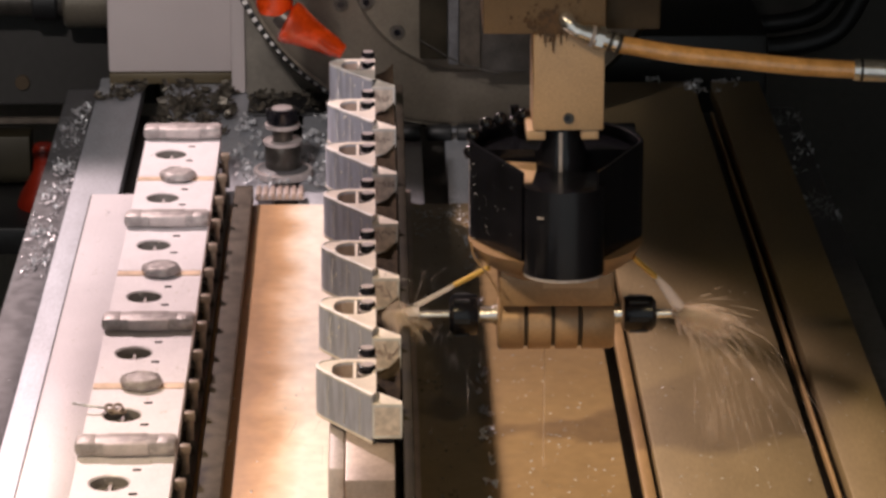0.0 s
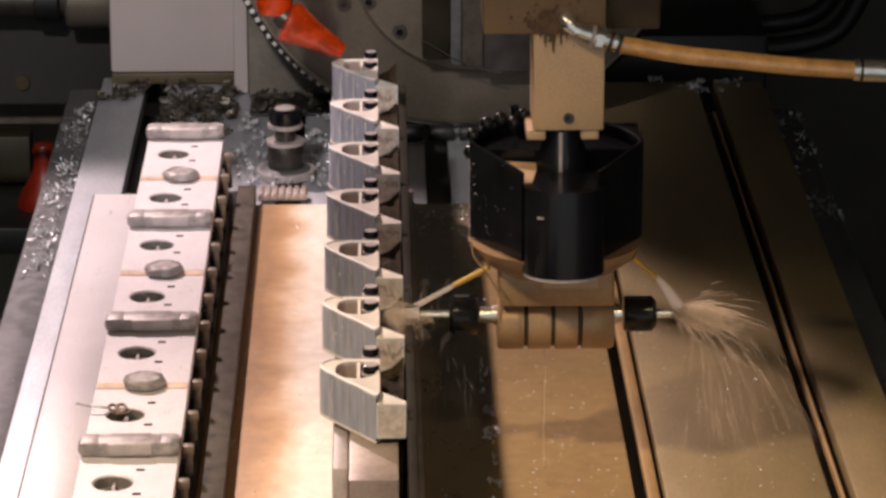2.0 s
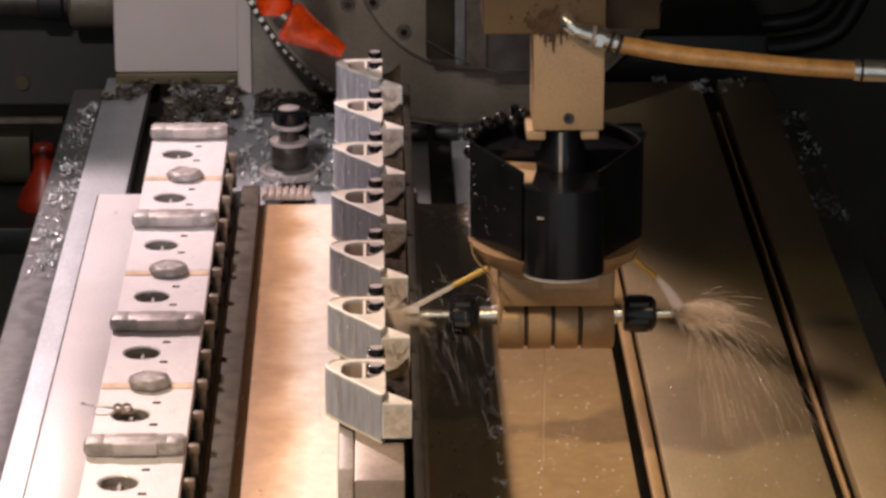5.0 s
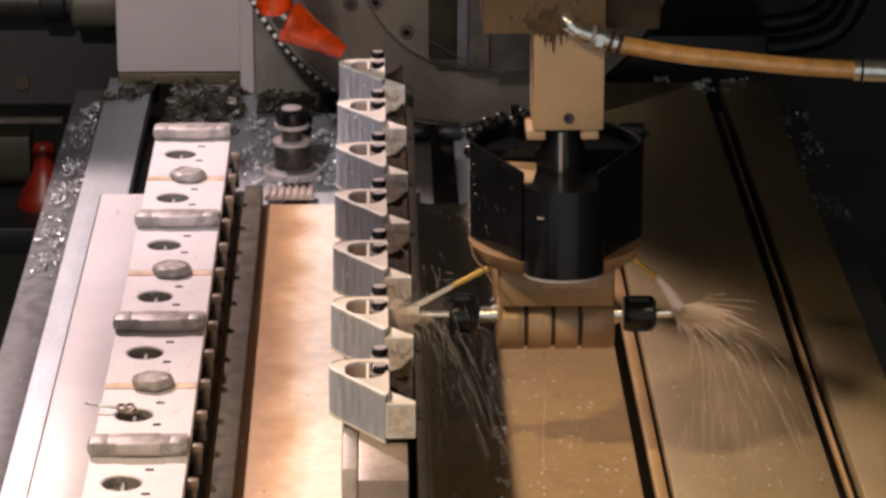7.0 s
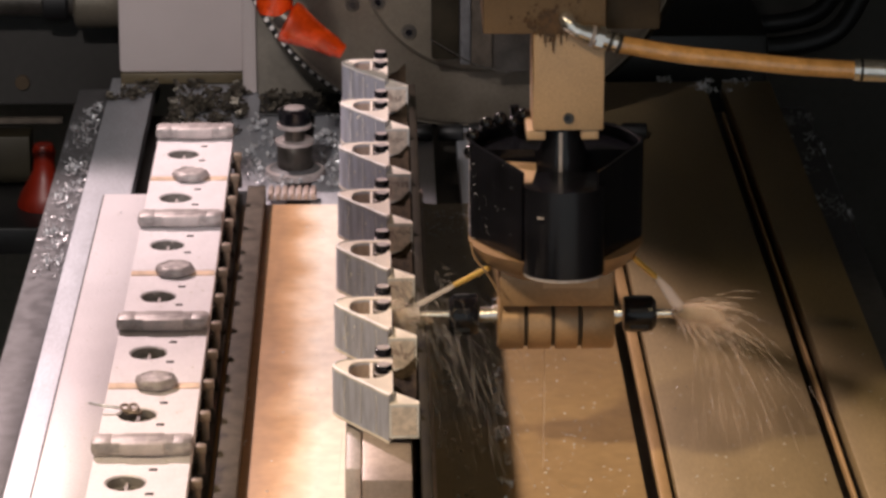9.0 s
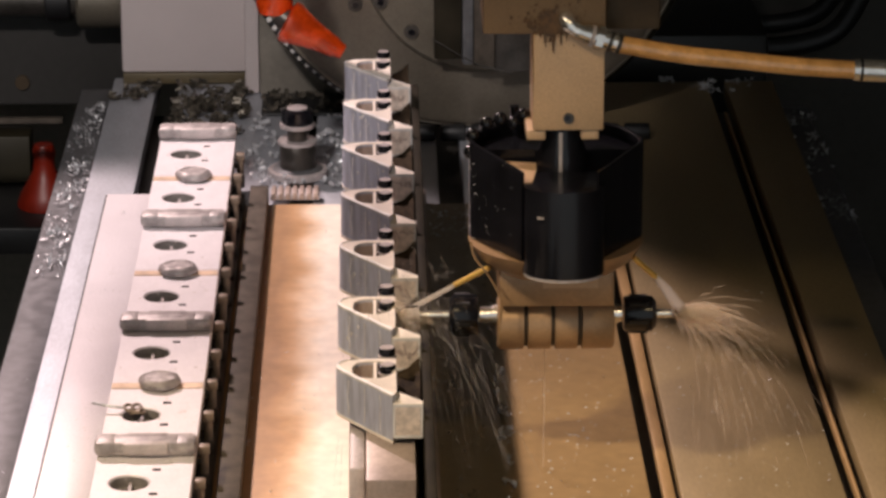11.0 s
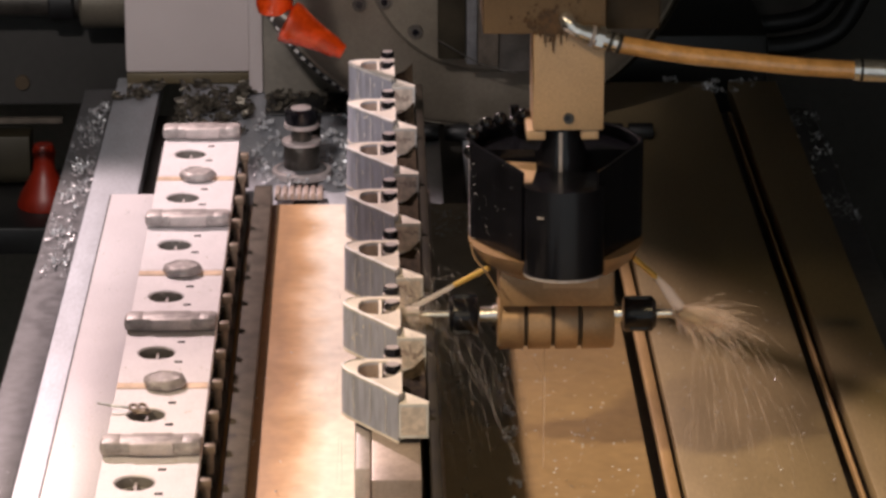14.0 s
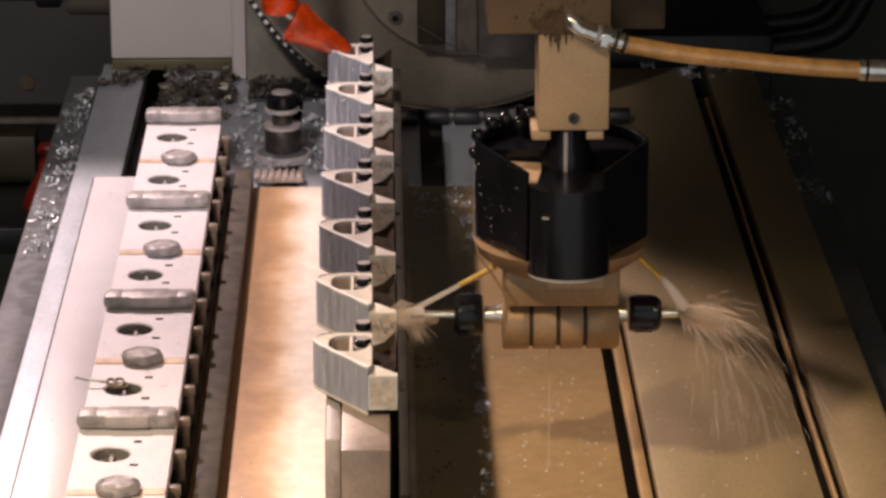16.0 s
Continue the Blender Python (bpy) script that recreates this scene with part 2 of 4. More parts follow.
def machine_table():
    t = thing("machine_table", label="ground steel machine table with long T-slots, wet with coolant", category="machine table", rides=True)
    y0, y1 = -1.15, 0.549
    edges = [-0.3446] + [v for s in SLOTS for v in s] + [0.3385]
    for i in range(0, len(edges), 2):
        a, b = edges[i], edges[i + 1]
        part("rib", box(B(), a, b, y0, 0.575 if i == 0 else y1, -0.018, 0, 0.0012), OILY if a > 0.1 else STEEL, t)
    wide = [-0.3446] + [v for a, b in SLOTS for v in (a - 0.0075, b + 0.0075)] + [0.3385]
    for i in range(0, len(wide), 2):
        part("web", box(B(), wide[i], wide[i + 1], y0, y1, -0.034, -0.0181), DARK_STEEL, t)
    part("bed", box(B(), -0.3446, 0.3385, y0, y1, -0.11, -0.0341), DARK_STEEL, t)
    part("side_gutter", box(B(), -0.3785, -0.3464, y0, 0.56, -0.06, -0.008, 0.002), LEDGE, t, "gutter ledge strewn with chips")
    part("side_gutter", box(B(), 0.3405, 0.372, y0, 0.52, -0.06, -0.02, 0.002), LEDGE, t)
    part("slot_strip", box(B(), 0.1372, 0.1458, y0, 0.50, -0.012, -0.004, 0.0008), GOLD, t)
    part("slot_strip", box(B(), 0.2792, 0.2820, y0, 0.45, -0.012, -0.004, 0.0008), GOLD, t)
    return t


machine_table()


def sub_plate():
    bm = B()
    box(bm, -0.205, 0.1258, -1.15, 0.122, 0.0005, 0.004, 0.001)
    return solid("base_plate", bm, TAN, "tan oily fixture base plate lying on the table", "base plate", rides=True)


sub_plate()


def plate_with_hole(bm, x0, x1, y0, y1, z0, z1, cx, cy, r, seg=28):
    """A rectangular plate with one round hole through it."""
    inner, outer = [], []
    for i in range(seg):
        a = 2 * math.pi * i / seg
        c, s = math.cos(a), math.sin(a)
        inner.append((cx + r * c, cy + r * s))
        k = min(((x1 if c > 0 else x0) - cx) / c if abs(c) > 1e-6 else 9, ((y1 if s > 0 else y0) - cy) / s if abs(s) > 1e-6 else 9)
        outer.append([cx + k * c, cy + k * s])
    for qx in (x0, x1):
        for qy in (y0, y1):
            best = min(range(seg), key=lambda i: (outer[i][0] - qx) ** 2 + (outer[i][1] - qy) ** 2)
            outer[best] = [qx, qy]
    c = r * 0.06
    wide = [(cx + (x - cx) * (1 + 0.06), cy + (y - cy) * (1 + 0.06)) for x, y in inner]
    rings = [[(x, y, z0) for x, y in inner], [(x, y, z1 - c) for x, y in inner], [(x, y, z1) for x, y in wide], [(x, y, z1) for x, y in outer], [(x, y, z0) for x, y in outer]]
    return loft(bm, rings, closed=True)


PITCH = 0.1333


def sleeve(bm, c, r1, r0, z0, z1, seg=32):
    """A thin upright ring."""
    ring = [(math.cos(2 * math.pi * k / seg), math.sin(2 * math.pi * k / seg)) for k in range(seg)]
    return loft(bm, [[(c[0] + r * x, c[1] + r * y, z) for x, y in ring] for r, z in ((r1, z0), (r1, z1), (r0, z1), (r0, z0))], closed=True)


def sleeve_x(bm, x0, x1, r1, r0, seg=32):
    """A thin ring lying along x."""
    ring = [(math.cos(2 * math.pi * k / seg), math.sin(2 * math.pi * k / seg)) for k in range(seg)]
    return loft(bm, [[(x, r * c, r * s) for c, s in ring] for r, x in ((r1, x0), (r1, x1), (r0, x1), (r0, x0))], closed=True)


def left_fixture():
    """Riser with a row of bored plates, held by bar clamps and domed screws."""
    f = thing("fixture_riser", -0.2385, -0.27, 0.0, "steel riser block carrying a row of bored plates", "fixture", rides=True)
    bm = B()
    box(bm, -0.0340, 0.0330, -0.80, 0.455, 0.0005, 0.0385, 0.001)
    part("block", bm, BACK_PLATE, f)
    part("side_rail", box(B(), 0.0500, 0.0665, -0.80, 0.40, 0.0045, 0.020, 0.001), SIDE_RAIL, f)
    part("foot", box(B(), 0.0335, 0.0450, -0.80, 0.40, 0.0045, 0.012, 0.001), DARK_STEEL, f)
    guide = thing("guide_bar", -0.302, -0.45, 0.0, "bright flat aluminium bar beside the plates", "bar", rides=True)
    part("seam", box(B(), -0.0182, -0.0174, -0.70, 0.562, 0.0005, 0.0170), BACK_PLATE, guide)
    part("bar", box(B(), -0.0172, 0.0225, -0.70, 0.562, 0.0005, 0.018, 0.0012), WHITE_ALU, guide)

    first = None
    for k in range(-1, 7):
        y = -0.6688 + PITCH * k
        if first is None:
            p = thing("bored_plate", -0.2385, y, 0.0388, "white machined plate with a round bore and two small slots", "plate", "bored plates", rides=True)
            part("plate", plate_with_hole(B(), -0.0344, 0.0349, -PITCH / 2 + 0.0006, PITCH / 2 - 0.0006, 0, 0.0112, -0.0085, 0.0, 0.0143), PLATE_ALU, p, smooth=30)
            part("bore_sleeve", sleeve(B(), (-0.0085, 0.0), 0.01425, 0.0135, 0.0003, 0.0102), BORE, p)
            part("bore_web", box(B(), -0.0095, -0.0072, -0.0138, 0.0138, 0.0005, 0.0060), CLAMP, p)
            part("bore_step", sleeve(B(), (-0.0085, 0.0), 0.0134, 0.0088, 0.0002, 0.0030), BORE, p)
            for sy in (0.024, -0.021):
                part("slot", box(B(), 0.0065, 0.0125, sy - 0.002, sy + 0.002, 0.0108, 0.01145), BLACK, p)
            first = p
        else:
            ON_TABLE.append(copy_thing(first, pose(-0.2385, y, 0.0388)))
    for k in range(5):
        y = 0.185 - 0.2655 * k
        c = thing("bar_clamp", -0.2385, y, 0.0502, "rounded steel bar clamp lying across two plates", "clamp", "bar clamps", rides=True)
        bm = B()
        box(bm, -0.0365, 0.0365, -0.0105, 0.0105, 0, 0.0115, 0.004)
        part("bar", bm, WORN, c)
        part("pad", box(B(), -0.016, 0.017, -0.0125, 0.0125, 0.001, 0.0112, 0.003), CLAMP, c)
        for ex in (-0.027, 0.028):
            part("end_cap", box(B(), ex - 0.0085, ex + 0.0085, -0.0108, 0.0108, 0.0006, 0.0118, 0.0042), WORN, c)
    rng = random.Random(31)
    for k in range(4):
        y = 0.0544 - 0.2648 * k
        s = thing("domed_screw", -0.2365, y, 0.0502, "worn domed steel clamp screw between two plates", "screw", "domed screws", rides=True)
        bm = B()
        rings, seg = [], 28
        for q, h in ((0.0134, 0), (0.0158, 0.0016), (0.0162, 0.0040), (0.0150, 0.0062), (0.0118, 0.0077), (0.0112, 0.0072), (0.006, 0.0078), (0.002, 0.0080)):
            rings.append([(q * (1 + 0.035 * math.cos(6 * 2 * math.pi * i / seg + k) + rng.uniform(-0.02, 0.02)) * math.cos(2 * math.pi * i / seg),
                           q * (1 + 0.035 * math.cos(6 * 2 * math.pi * i / seg + k)) * math.sin(2 * math.pi * i / seg), h + rng.uniform(-0.0002, 0.0002)) for i in range(seg)])
        loft(bm, rings)
        part("dome", bm, WORN, s)
        h = thing("shim", -0.2385, y, 0.0501, "orange-brown shim strip across the plates", "shim", "shims", rides=True)
        part("strip", box(B(), -0.034, 0.0345, -0.0065, 0.0045, 0, 0.0006), SHIM, h)
    post = None
    for k in range(-3, 13):
        y = -0.6505 + k * PITCH / 2
        if post is None:
            post = thing("spring_post", -0.1985, y, 0.004, "small brown steel post beside the riser", "post", "spring posts", rides=True)
            part("stem", rod(B(), (0, 0, 0.0084), (0, 0, 0.036), 0.0033, seg=10), POST, post)
            part("cap", box(B(), -0.0042, 0.0042, -0.004, 0.004, 0.034, 0.041, 0.001), POST, post)
            part("collar", rod(B(), (0, 0, 0.0084), (0, 0, 0.019), 0.0042, seg=10), DARK_STEEL, post)
            part("arm", box(B(), -0.008, 0.0, -0.0025, 0.0025, 0.027, 0.031), DARK_STEEL, post)
        else:
            ON_TABLE.append(copy_thing(post, pose(-0.1985, y, 0.004)))


left_fixture()


def bracket_outline():
    """The bracket seen from above: a rounded nose, a slanting front and a straight back."""
    return [(0.0031, -0.0627), (-0.012, -0.0415), (-0.026, -0.0215), (-0.0325, -0.0120), (-0.0352, -0.0065), (-0.0358, -0.001), (-0.0335, 0.0050), (-0.029, 0.0085),
            (-0.020, 0.0105), (-0.006, 0.0105), (0.0060, 0.0105), (0.0060, -0.0560)]


EYELET = (-0.0105, -0.0115)


def oval(c, a, b, seg=40):
    out = []
    for i in range(seg):
        t = 2 * math.pi * i / seg
        x, y = math.cos(t), math.sin(t)
        k = ((abs(x) / a) ** 2.6 + (abs(y) / b) ** 2.6) ** (-1 / 2.6)
        out.append((c[0] + k * x, c[1] + k * y))
    return out


def plate_round(bm, line, c, r, z0, z1, seg=56):
    """A convex plate with an oval opening; r: its half length and half width."""
    inner, outer = [], []
    n = len(line)
    spots = [2 * math.pi * i / seg for i in range(seg)]
    for x, y in line:
        a = math.atan2(y - c[1], x - c[0]) % (2 * math.pi)
        spots[min(range(seg), key=lambda i: abs((spots[i] - a + math.pi) % (2 * math.pi) - math.pi))] = a
    for a in spots:
        d = Vector((math.cos(a), math.sin(a)))
        best = 1.0
        for i in range(n):
            p, q = Vector(line[i]) - Vector(c), Vector(line[(i + 1) % n]) - Vector(c)
            e = q - p
            det = d.x * -e.y + d.y * e.x
            if abs(det) < 1e-12:
                continue
            k = (p.x * -e.y + p.y * e.x) / det
            u = (d.x * p.y - d.y * p.x) / det
            if k > 0 and -1e-6 <= u <= 1 + 1e-6:
                best = min(best, k)
        k = ((abs(d.x) / r[0]) ** 2.6 + (abs(d.y) / r[1]) ** 2.6) ** (-1 / 2.6)
        inner.append((c[0] + k * d.x, c[1] + k * d.y))
        outer.append((c[0] + best * d.x, c[1] + best * d.y))
    return loft(bm, [[(x, y, z0) for x, y in inner], [(x, y, z1) for x, y in inner], [(x, y, z1) for x, y in outer], [(x, y, z0) for x, y in outer]], closed=True)


def wall_beads(b, seed):
    """Beads of coolant on the bracket's slanting front wall."""
    g, line, bm = random.Random(seed), bracket_outline(), B()
    for _ in range(20):
        i = g.choice((0, 0, 1, 1, 1, 2))
        u, r = g.random(), g.choice((0.0003, 0.0004, 0.0007))
        x, y = [line[i][a] * (1 - u) + line[i + 1][a] * u for a in (0, 1)]
        bmesh.ops.create_icosphere(bm, subdivisions=1, radius=1, matrix=Matrix.LocRotScale((x - 0.0002, y - 0.0001, 0.003 + 0.029 * g.random() ** 0.7), None, (r, r, r * g.choice((1, 1, 2.5)))))
    tagged(part("coolant_film", bm, DROP, b, "beaded coolant"), kind="stuff")


def brackets():
    rail = thing("fixture_rail", -0.066, -0.3, 0.0, "tall steel fixture rail under a row of brackets", "fixture", rides=True)
    part("core", box(B(), -0.0145, 0.0190, -0.487, 0.45, 0.0045, 0.0985, 0.0012), RAIL, rail)
    part("side_strip", box(B(), -0.0262, -0.0150, -0.455, 0.45, 0.0045, 0.0945, 0.003), CLAMP, rail, "bright side strip")
    part("toe", box(B(), 0.0318, 0.0385, -0.70, 0.44, 0.0045, 0.012, 0.001), RAIL, rail)
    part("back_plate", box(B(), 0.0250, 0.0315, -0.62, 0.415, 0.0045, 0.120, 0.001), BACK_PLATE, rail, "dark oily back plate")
    part("shoulder", box(B(), -0.0145, 0.0190, -0.85, -0.4875, 0.0045, 0.060, 0.0015), RAIL, rail)
    first = None
    for k in range(7):
        y = -0.6593 + 0.1332 * k
        if first is not None:
            twin = copy_thing(first, pose(-0.0655, y, 0.099))
            ON_TABLE.append(twin)
            rng = random.Random(80 + k)
            for i in range(rng.choice((4, 5))):
                x, z = 0.0066 + 0.0033 * i + rng.uniform(-0.0008, 0.0008), rng.uniform(0.0145, 0.0225)
                w, t = rng.choice(((0.0007, 0.0044), (0.0022, 0.0008), (0.0013, 0.0026)))
                bm = box(B(), -w, w, -0.00015, 0.00015, -t, t)
                bmesh.ops.transform(bm, matrix=Matrix.Translation((x, -0.06345, z)) @ Matrix.Rotation(rng.uniform(-0.6, 0.6), 4, "Y"), verts=bm.verts)
                part("stamped_mark", bm, RAIL, twin, "brown mark on the foot")
            wall_beads(twin, 60 + k)
            continue
        b = first = thing("bracket", -0.0655, y, 0.099, "milled aluminium bracket with a looped wall and angled foot", "bracket", "brackets on the rail", rides=True)
        line = bracket_outline()
        part("body", plate_round(B(), line, EYELET, (0.0140, 0.0168), 0.0, 0.0338), PART_ALU, b)
        # light on the upper faces and edges is painted in with a paler colour
        part("top_face", plate_round(B(), line, EYELET, (0.0142, 0.0170), 0.0339, 0.0350), EDGE_ALU, b, "top face coloured brighter than the body, as if lit")
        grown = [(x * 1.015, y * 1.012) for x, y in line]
        part("lower_edge", plate_round(B(), grown, EYELET, (0.0142, 0.0170), 0.0, 0.0018), EDGE_ALU, b, "lower edge coloured brighter than the body")
        # foot: square face towards the front, a short top running back to a point
        bm = B()
        v = [bm.verts.new(p) for p in [(0.0034, -0.0627, 0.004), (0.0238, -0.0627, 0.004), (0.0238, -0.0627, 0.0282), (0.0034, -0.0627, 0.0282),
                                       (0.0064, -0.046, 0.004), (0.0238, -0.0595, 0.004), (0.0238, -0.0595, 0.0278), (0.0064, -0.046, 0.0310)]]
        for q in ((0, 1, 2, 3), (5, 4, 7, 6), (4, 0, 3, 7), (1, 5, 6, 2), (4, 5, 1, 0)):
            bm.faces.new([v[i] for i in q])
        # foot sides and flank are coloured far darker than the bracket's body
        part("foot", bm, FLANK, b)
        bm = B()
        prism(bm, [(0.0034, -0.0629), (0.0238, -0.0629), (0.0238, -0.0593), (0.0066, -0.046)], 0, 0.0008)
        bmesh.ops.transform(bm, matrix=Matrix.Translation((0, -0.0629, 0.0283)) @ Matrix.Rotation(radians(9), 4, "X") @ Matrix.Translation((0, 0.0629, 0)), verts=bm.verts)
        # the foot's lit top is painted with the same paler colour
        part("foot_top", bm, EDGE_ALU, b, "foot top coloured brighter than the foot, as if lit")
        part("foot_face", box(B(), 0.0051, 0.0221, -0.0632, -0.0628, 0.0061, 0.0265), FOOT_ALU, b)
        for name, q in (("face_edge", (0.0034, 0.0238, 0.0040, 0.0060)), ("face_edge", (0.0034, 0.0238, 0.0266, 0.0284)), ("face_edge", (0.0034, 0.0050, 0.0060, 0.0266)), ("face_edge", (0.0222, 0.0238, 0.0060, 0.0266))):
            part(name, box(B(), q[0], q[1], -0.0634, -0.0628, q[2], q[3]), TICK, b)
        # scooped rear flank: falls steeply behind the foot, then rises again along its outer side
        bm = B()
        n = 14
        rings = []
        for i in range(n + 1):
            s = i / n
            yy = -0.052 + 0.118 * s
            low = 0.0045 + 0.0225 * max(0.0, 1 - s / 0.22) ** 2
            rise = 0.0115 * max(0.0, (s - 0.45) / 0.55) ** 1.4
            out = 0.0232 - 0.0035 * math.sin(math.pi * min(1, s * 1.6)) ** 2
            rings.append([(0.0065, yy, 0.0), (out, yy, 0.0), (out, yy, low + rise), (0.5 * (0.0065 + out), yy, low * 0.85 + rise * 0.35), (0.0065, yy, low)])
        loft(bm, rings)
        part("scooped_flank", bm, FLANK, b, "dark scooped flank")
        # lining and floor are coloured darker than the bracket, the floor most
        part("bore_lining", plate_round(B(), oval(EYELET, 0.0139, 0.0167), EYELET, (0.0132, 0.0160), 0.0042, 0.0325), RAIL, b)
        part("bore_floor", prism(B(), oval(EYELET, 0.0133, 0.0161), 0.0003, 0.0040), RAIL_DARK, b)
        part("key_strip", box(B(), -0.0098, -0.0076, -0.0268, 0.0038, 0.0042, 0.0345), EDGE_ALU, b)
        bm = B()
        rings = []
        for i in range(9):
            (x, y), (px, py), (nx, ny) = line[i], line[max(i - 1, 0)], line[i + 1]
            d = Vector((nx - px, ny - py)).normalized() * 0.0017
            rings.append([(x - d.y * 0.15, y + d.x * 0.15, 0.0335), (x - d.y * 0.15, y + d.x * 0.15, 0.0352), (x + d.y, y - d.x, 0.0357), (x + d.y, y - d.x, 0.0351)])
        loft(bm, rings)
        # white colour stands for the light along the rim
        part("rim", bm, TICK, b, "chamfered rim coloured brighter than the body")
        part("rest_block", box(B(), -0.0260, 0.0062, 0.0112, 0.0420, 0.0004, 0.0170, 0.0008), RAIL, b)
        for py, pz in ((-0.0100, 0.0300), (0.0240, 0.0302)):
            stem = part("locating_pin", rod(B(), (-0.0002, py, 0.0042 if py < 0 else 0.0172), (-0.0002, py, pz + 0.0001), 0.0042, seg=16), DARK_STEEL, b)
            screw = part("pin_collar", rod(B(), (-0.0002, py, pz + 0.0002), (-0.0002, py, pz + 0.0026), 0.0066, seg=22, bevel=0.0006), CLAMP, stem)
            part("cap_screw", rod(B(), (-0.0002, py, pz + 0.0027), (-0.0002, py, pz + 0.0080), 0.0060, seg=22, bevel=0.0010), BLACK, stem, "black cap screw")
            part("screw_top", rod(B(), (-0.0002, py, pz + 0.0081), (-0.0002, py, pz + 0.0085), 0.0048, seg=18), CLAMP, stem)
        # wet trails down the slanting wall
        for u, seed in ((0.22, 1), (0.52, 3), (0.84, 2)):
            g = random.Random(seed)
            x0, y0 = line[0][0] + (line[3][0] - line[0][0]) * u, line[0][1] + (line[3][1] - line[0][1]) * u
            pts = []
            for i in range(6):
                w = g.uniform(-0.0007, 0.0007)
                pts.append((x0 - 0.0006 + w * 0.58, y0 - 0.0002 - w * 0.8 - 0.0006, 0.031 - 0.0052 * i))
            part("wet_trail", tube(B(), pts, 0.00042, 6, 4), TICK, b, "trickle of coolant")


brackets()


def table_clamp():
    s = thing("clamp_stud", -0.147, 0.221, 0.0, "turned steel clamp stud with a black cap standing on the table", "clamp", rides=True)
    part("flange", turned(B(), [(0.0265, 0.0005), (0.0280, 0.002), (0.0280, 0.0075), (0.0270, 0.0085)]), CLAMP, s)
    part("flange_face", turned(B(), [(0.0240, 0.0087), (0.0220, 0.0101)]), LEDGE, s)
    part("sleeve", turned(B(), [(0.0160, 0.0102), (0.0168, 0.012), (0.0168, 0.031), (0.0155, 0.033)]), DARK_STEEL, s)
    part("washer", turned(B(), [(0.0185, 0.0332), (0.0185, 0.0365)]), CLAMP, s)
    part("stud", turned(B(), [(0.0095, 0.0367), (0.0095, 0.049)]), DARK_STEEL, s)
    part("collar", turned(B(), [(0.0165, 0.0492), (0.0165, 0.053)]), CLAMP, s)
    cap = part("cap", turned(B(), [(0.0145, 0.0532), (0.0152, 0.055), (0.0152, 0.0655), (0.013, 0.0675)]), BLACK, s, "black cap")
    part("recess", turned(B(), [(0.010, 0.0676), (0.0095, 0.0684)]), CLAMP, cap)
    k = thing("step_block", -0.148, 0.143, 0.0, "small ridged steel step block", "step block", rides=True)
    part("body", box(B(), -0.0225, 0.0225, -0.012, 0.012, 0.0045, 0.0095, 0.0006), CLAMP, k)
    for i in range(7):
        x = -0.0195 + 0.0065 * i
        part("ridge", box(B(), x - 0.002, x + 0.002, -0.0135, 0.0115, 0.0055, 0.0120, 0.0004), RAIL, k)


table_clamp()


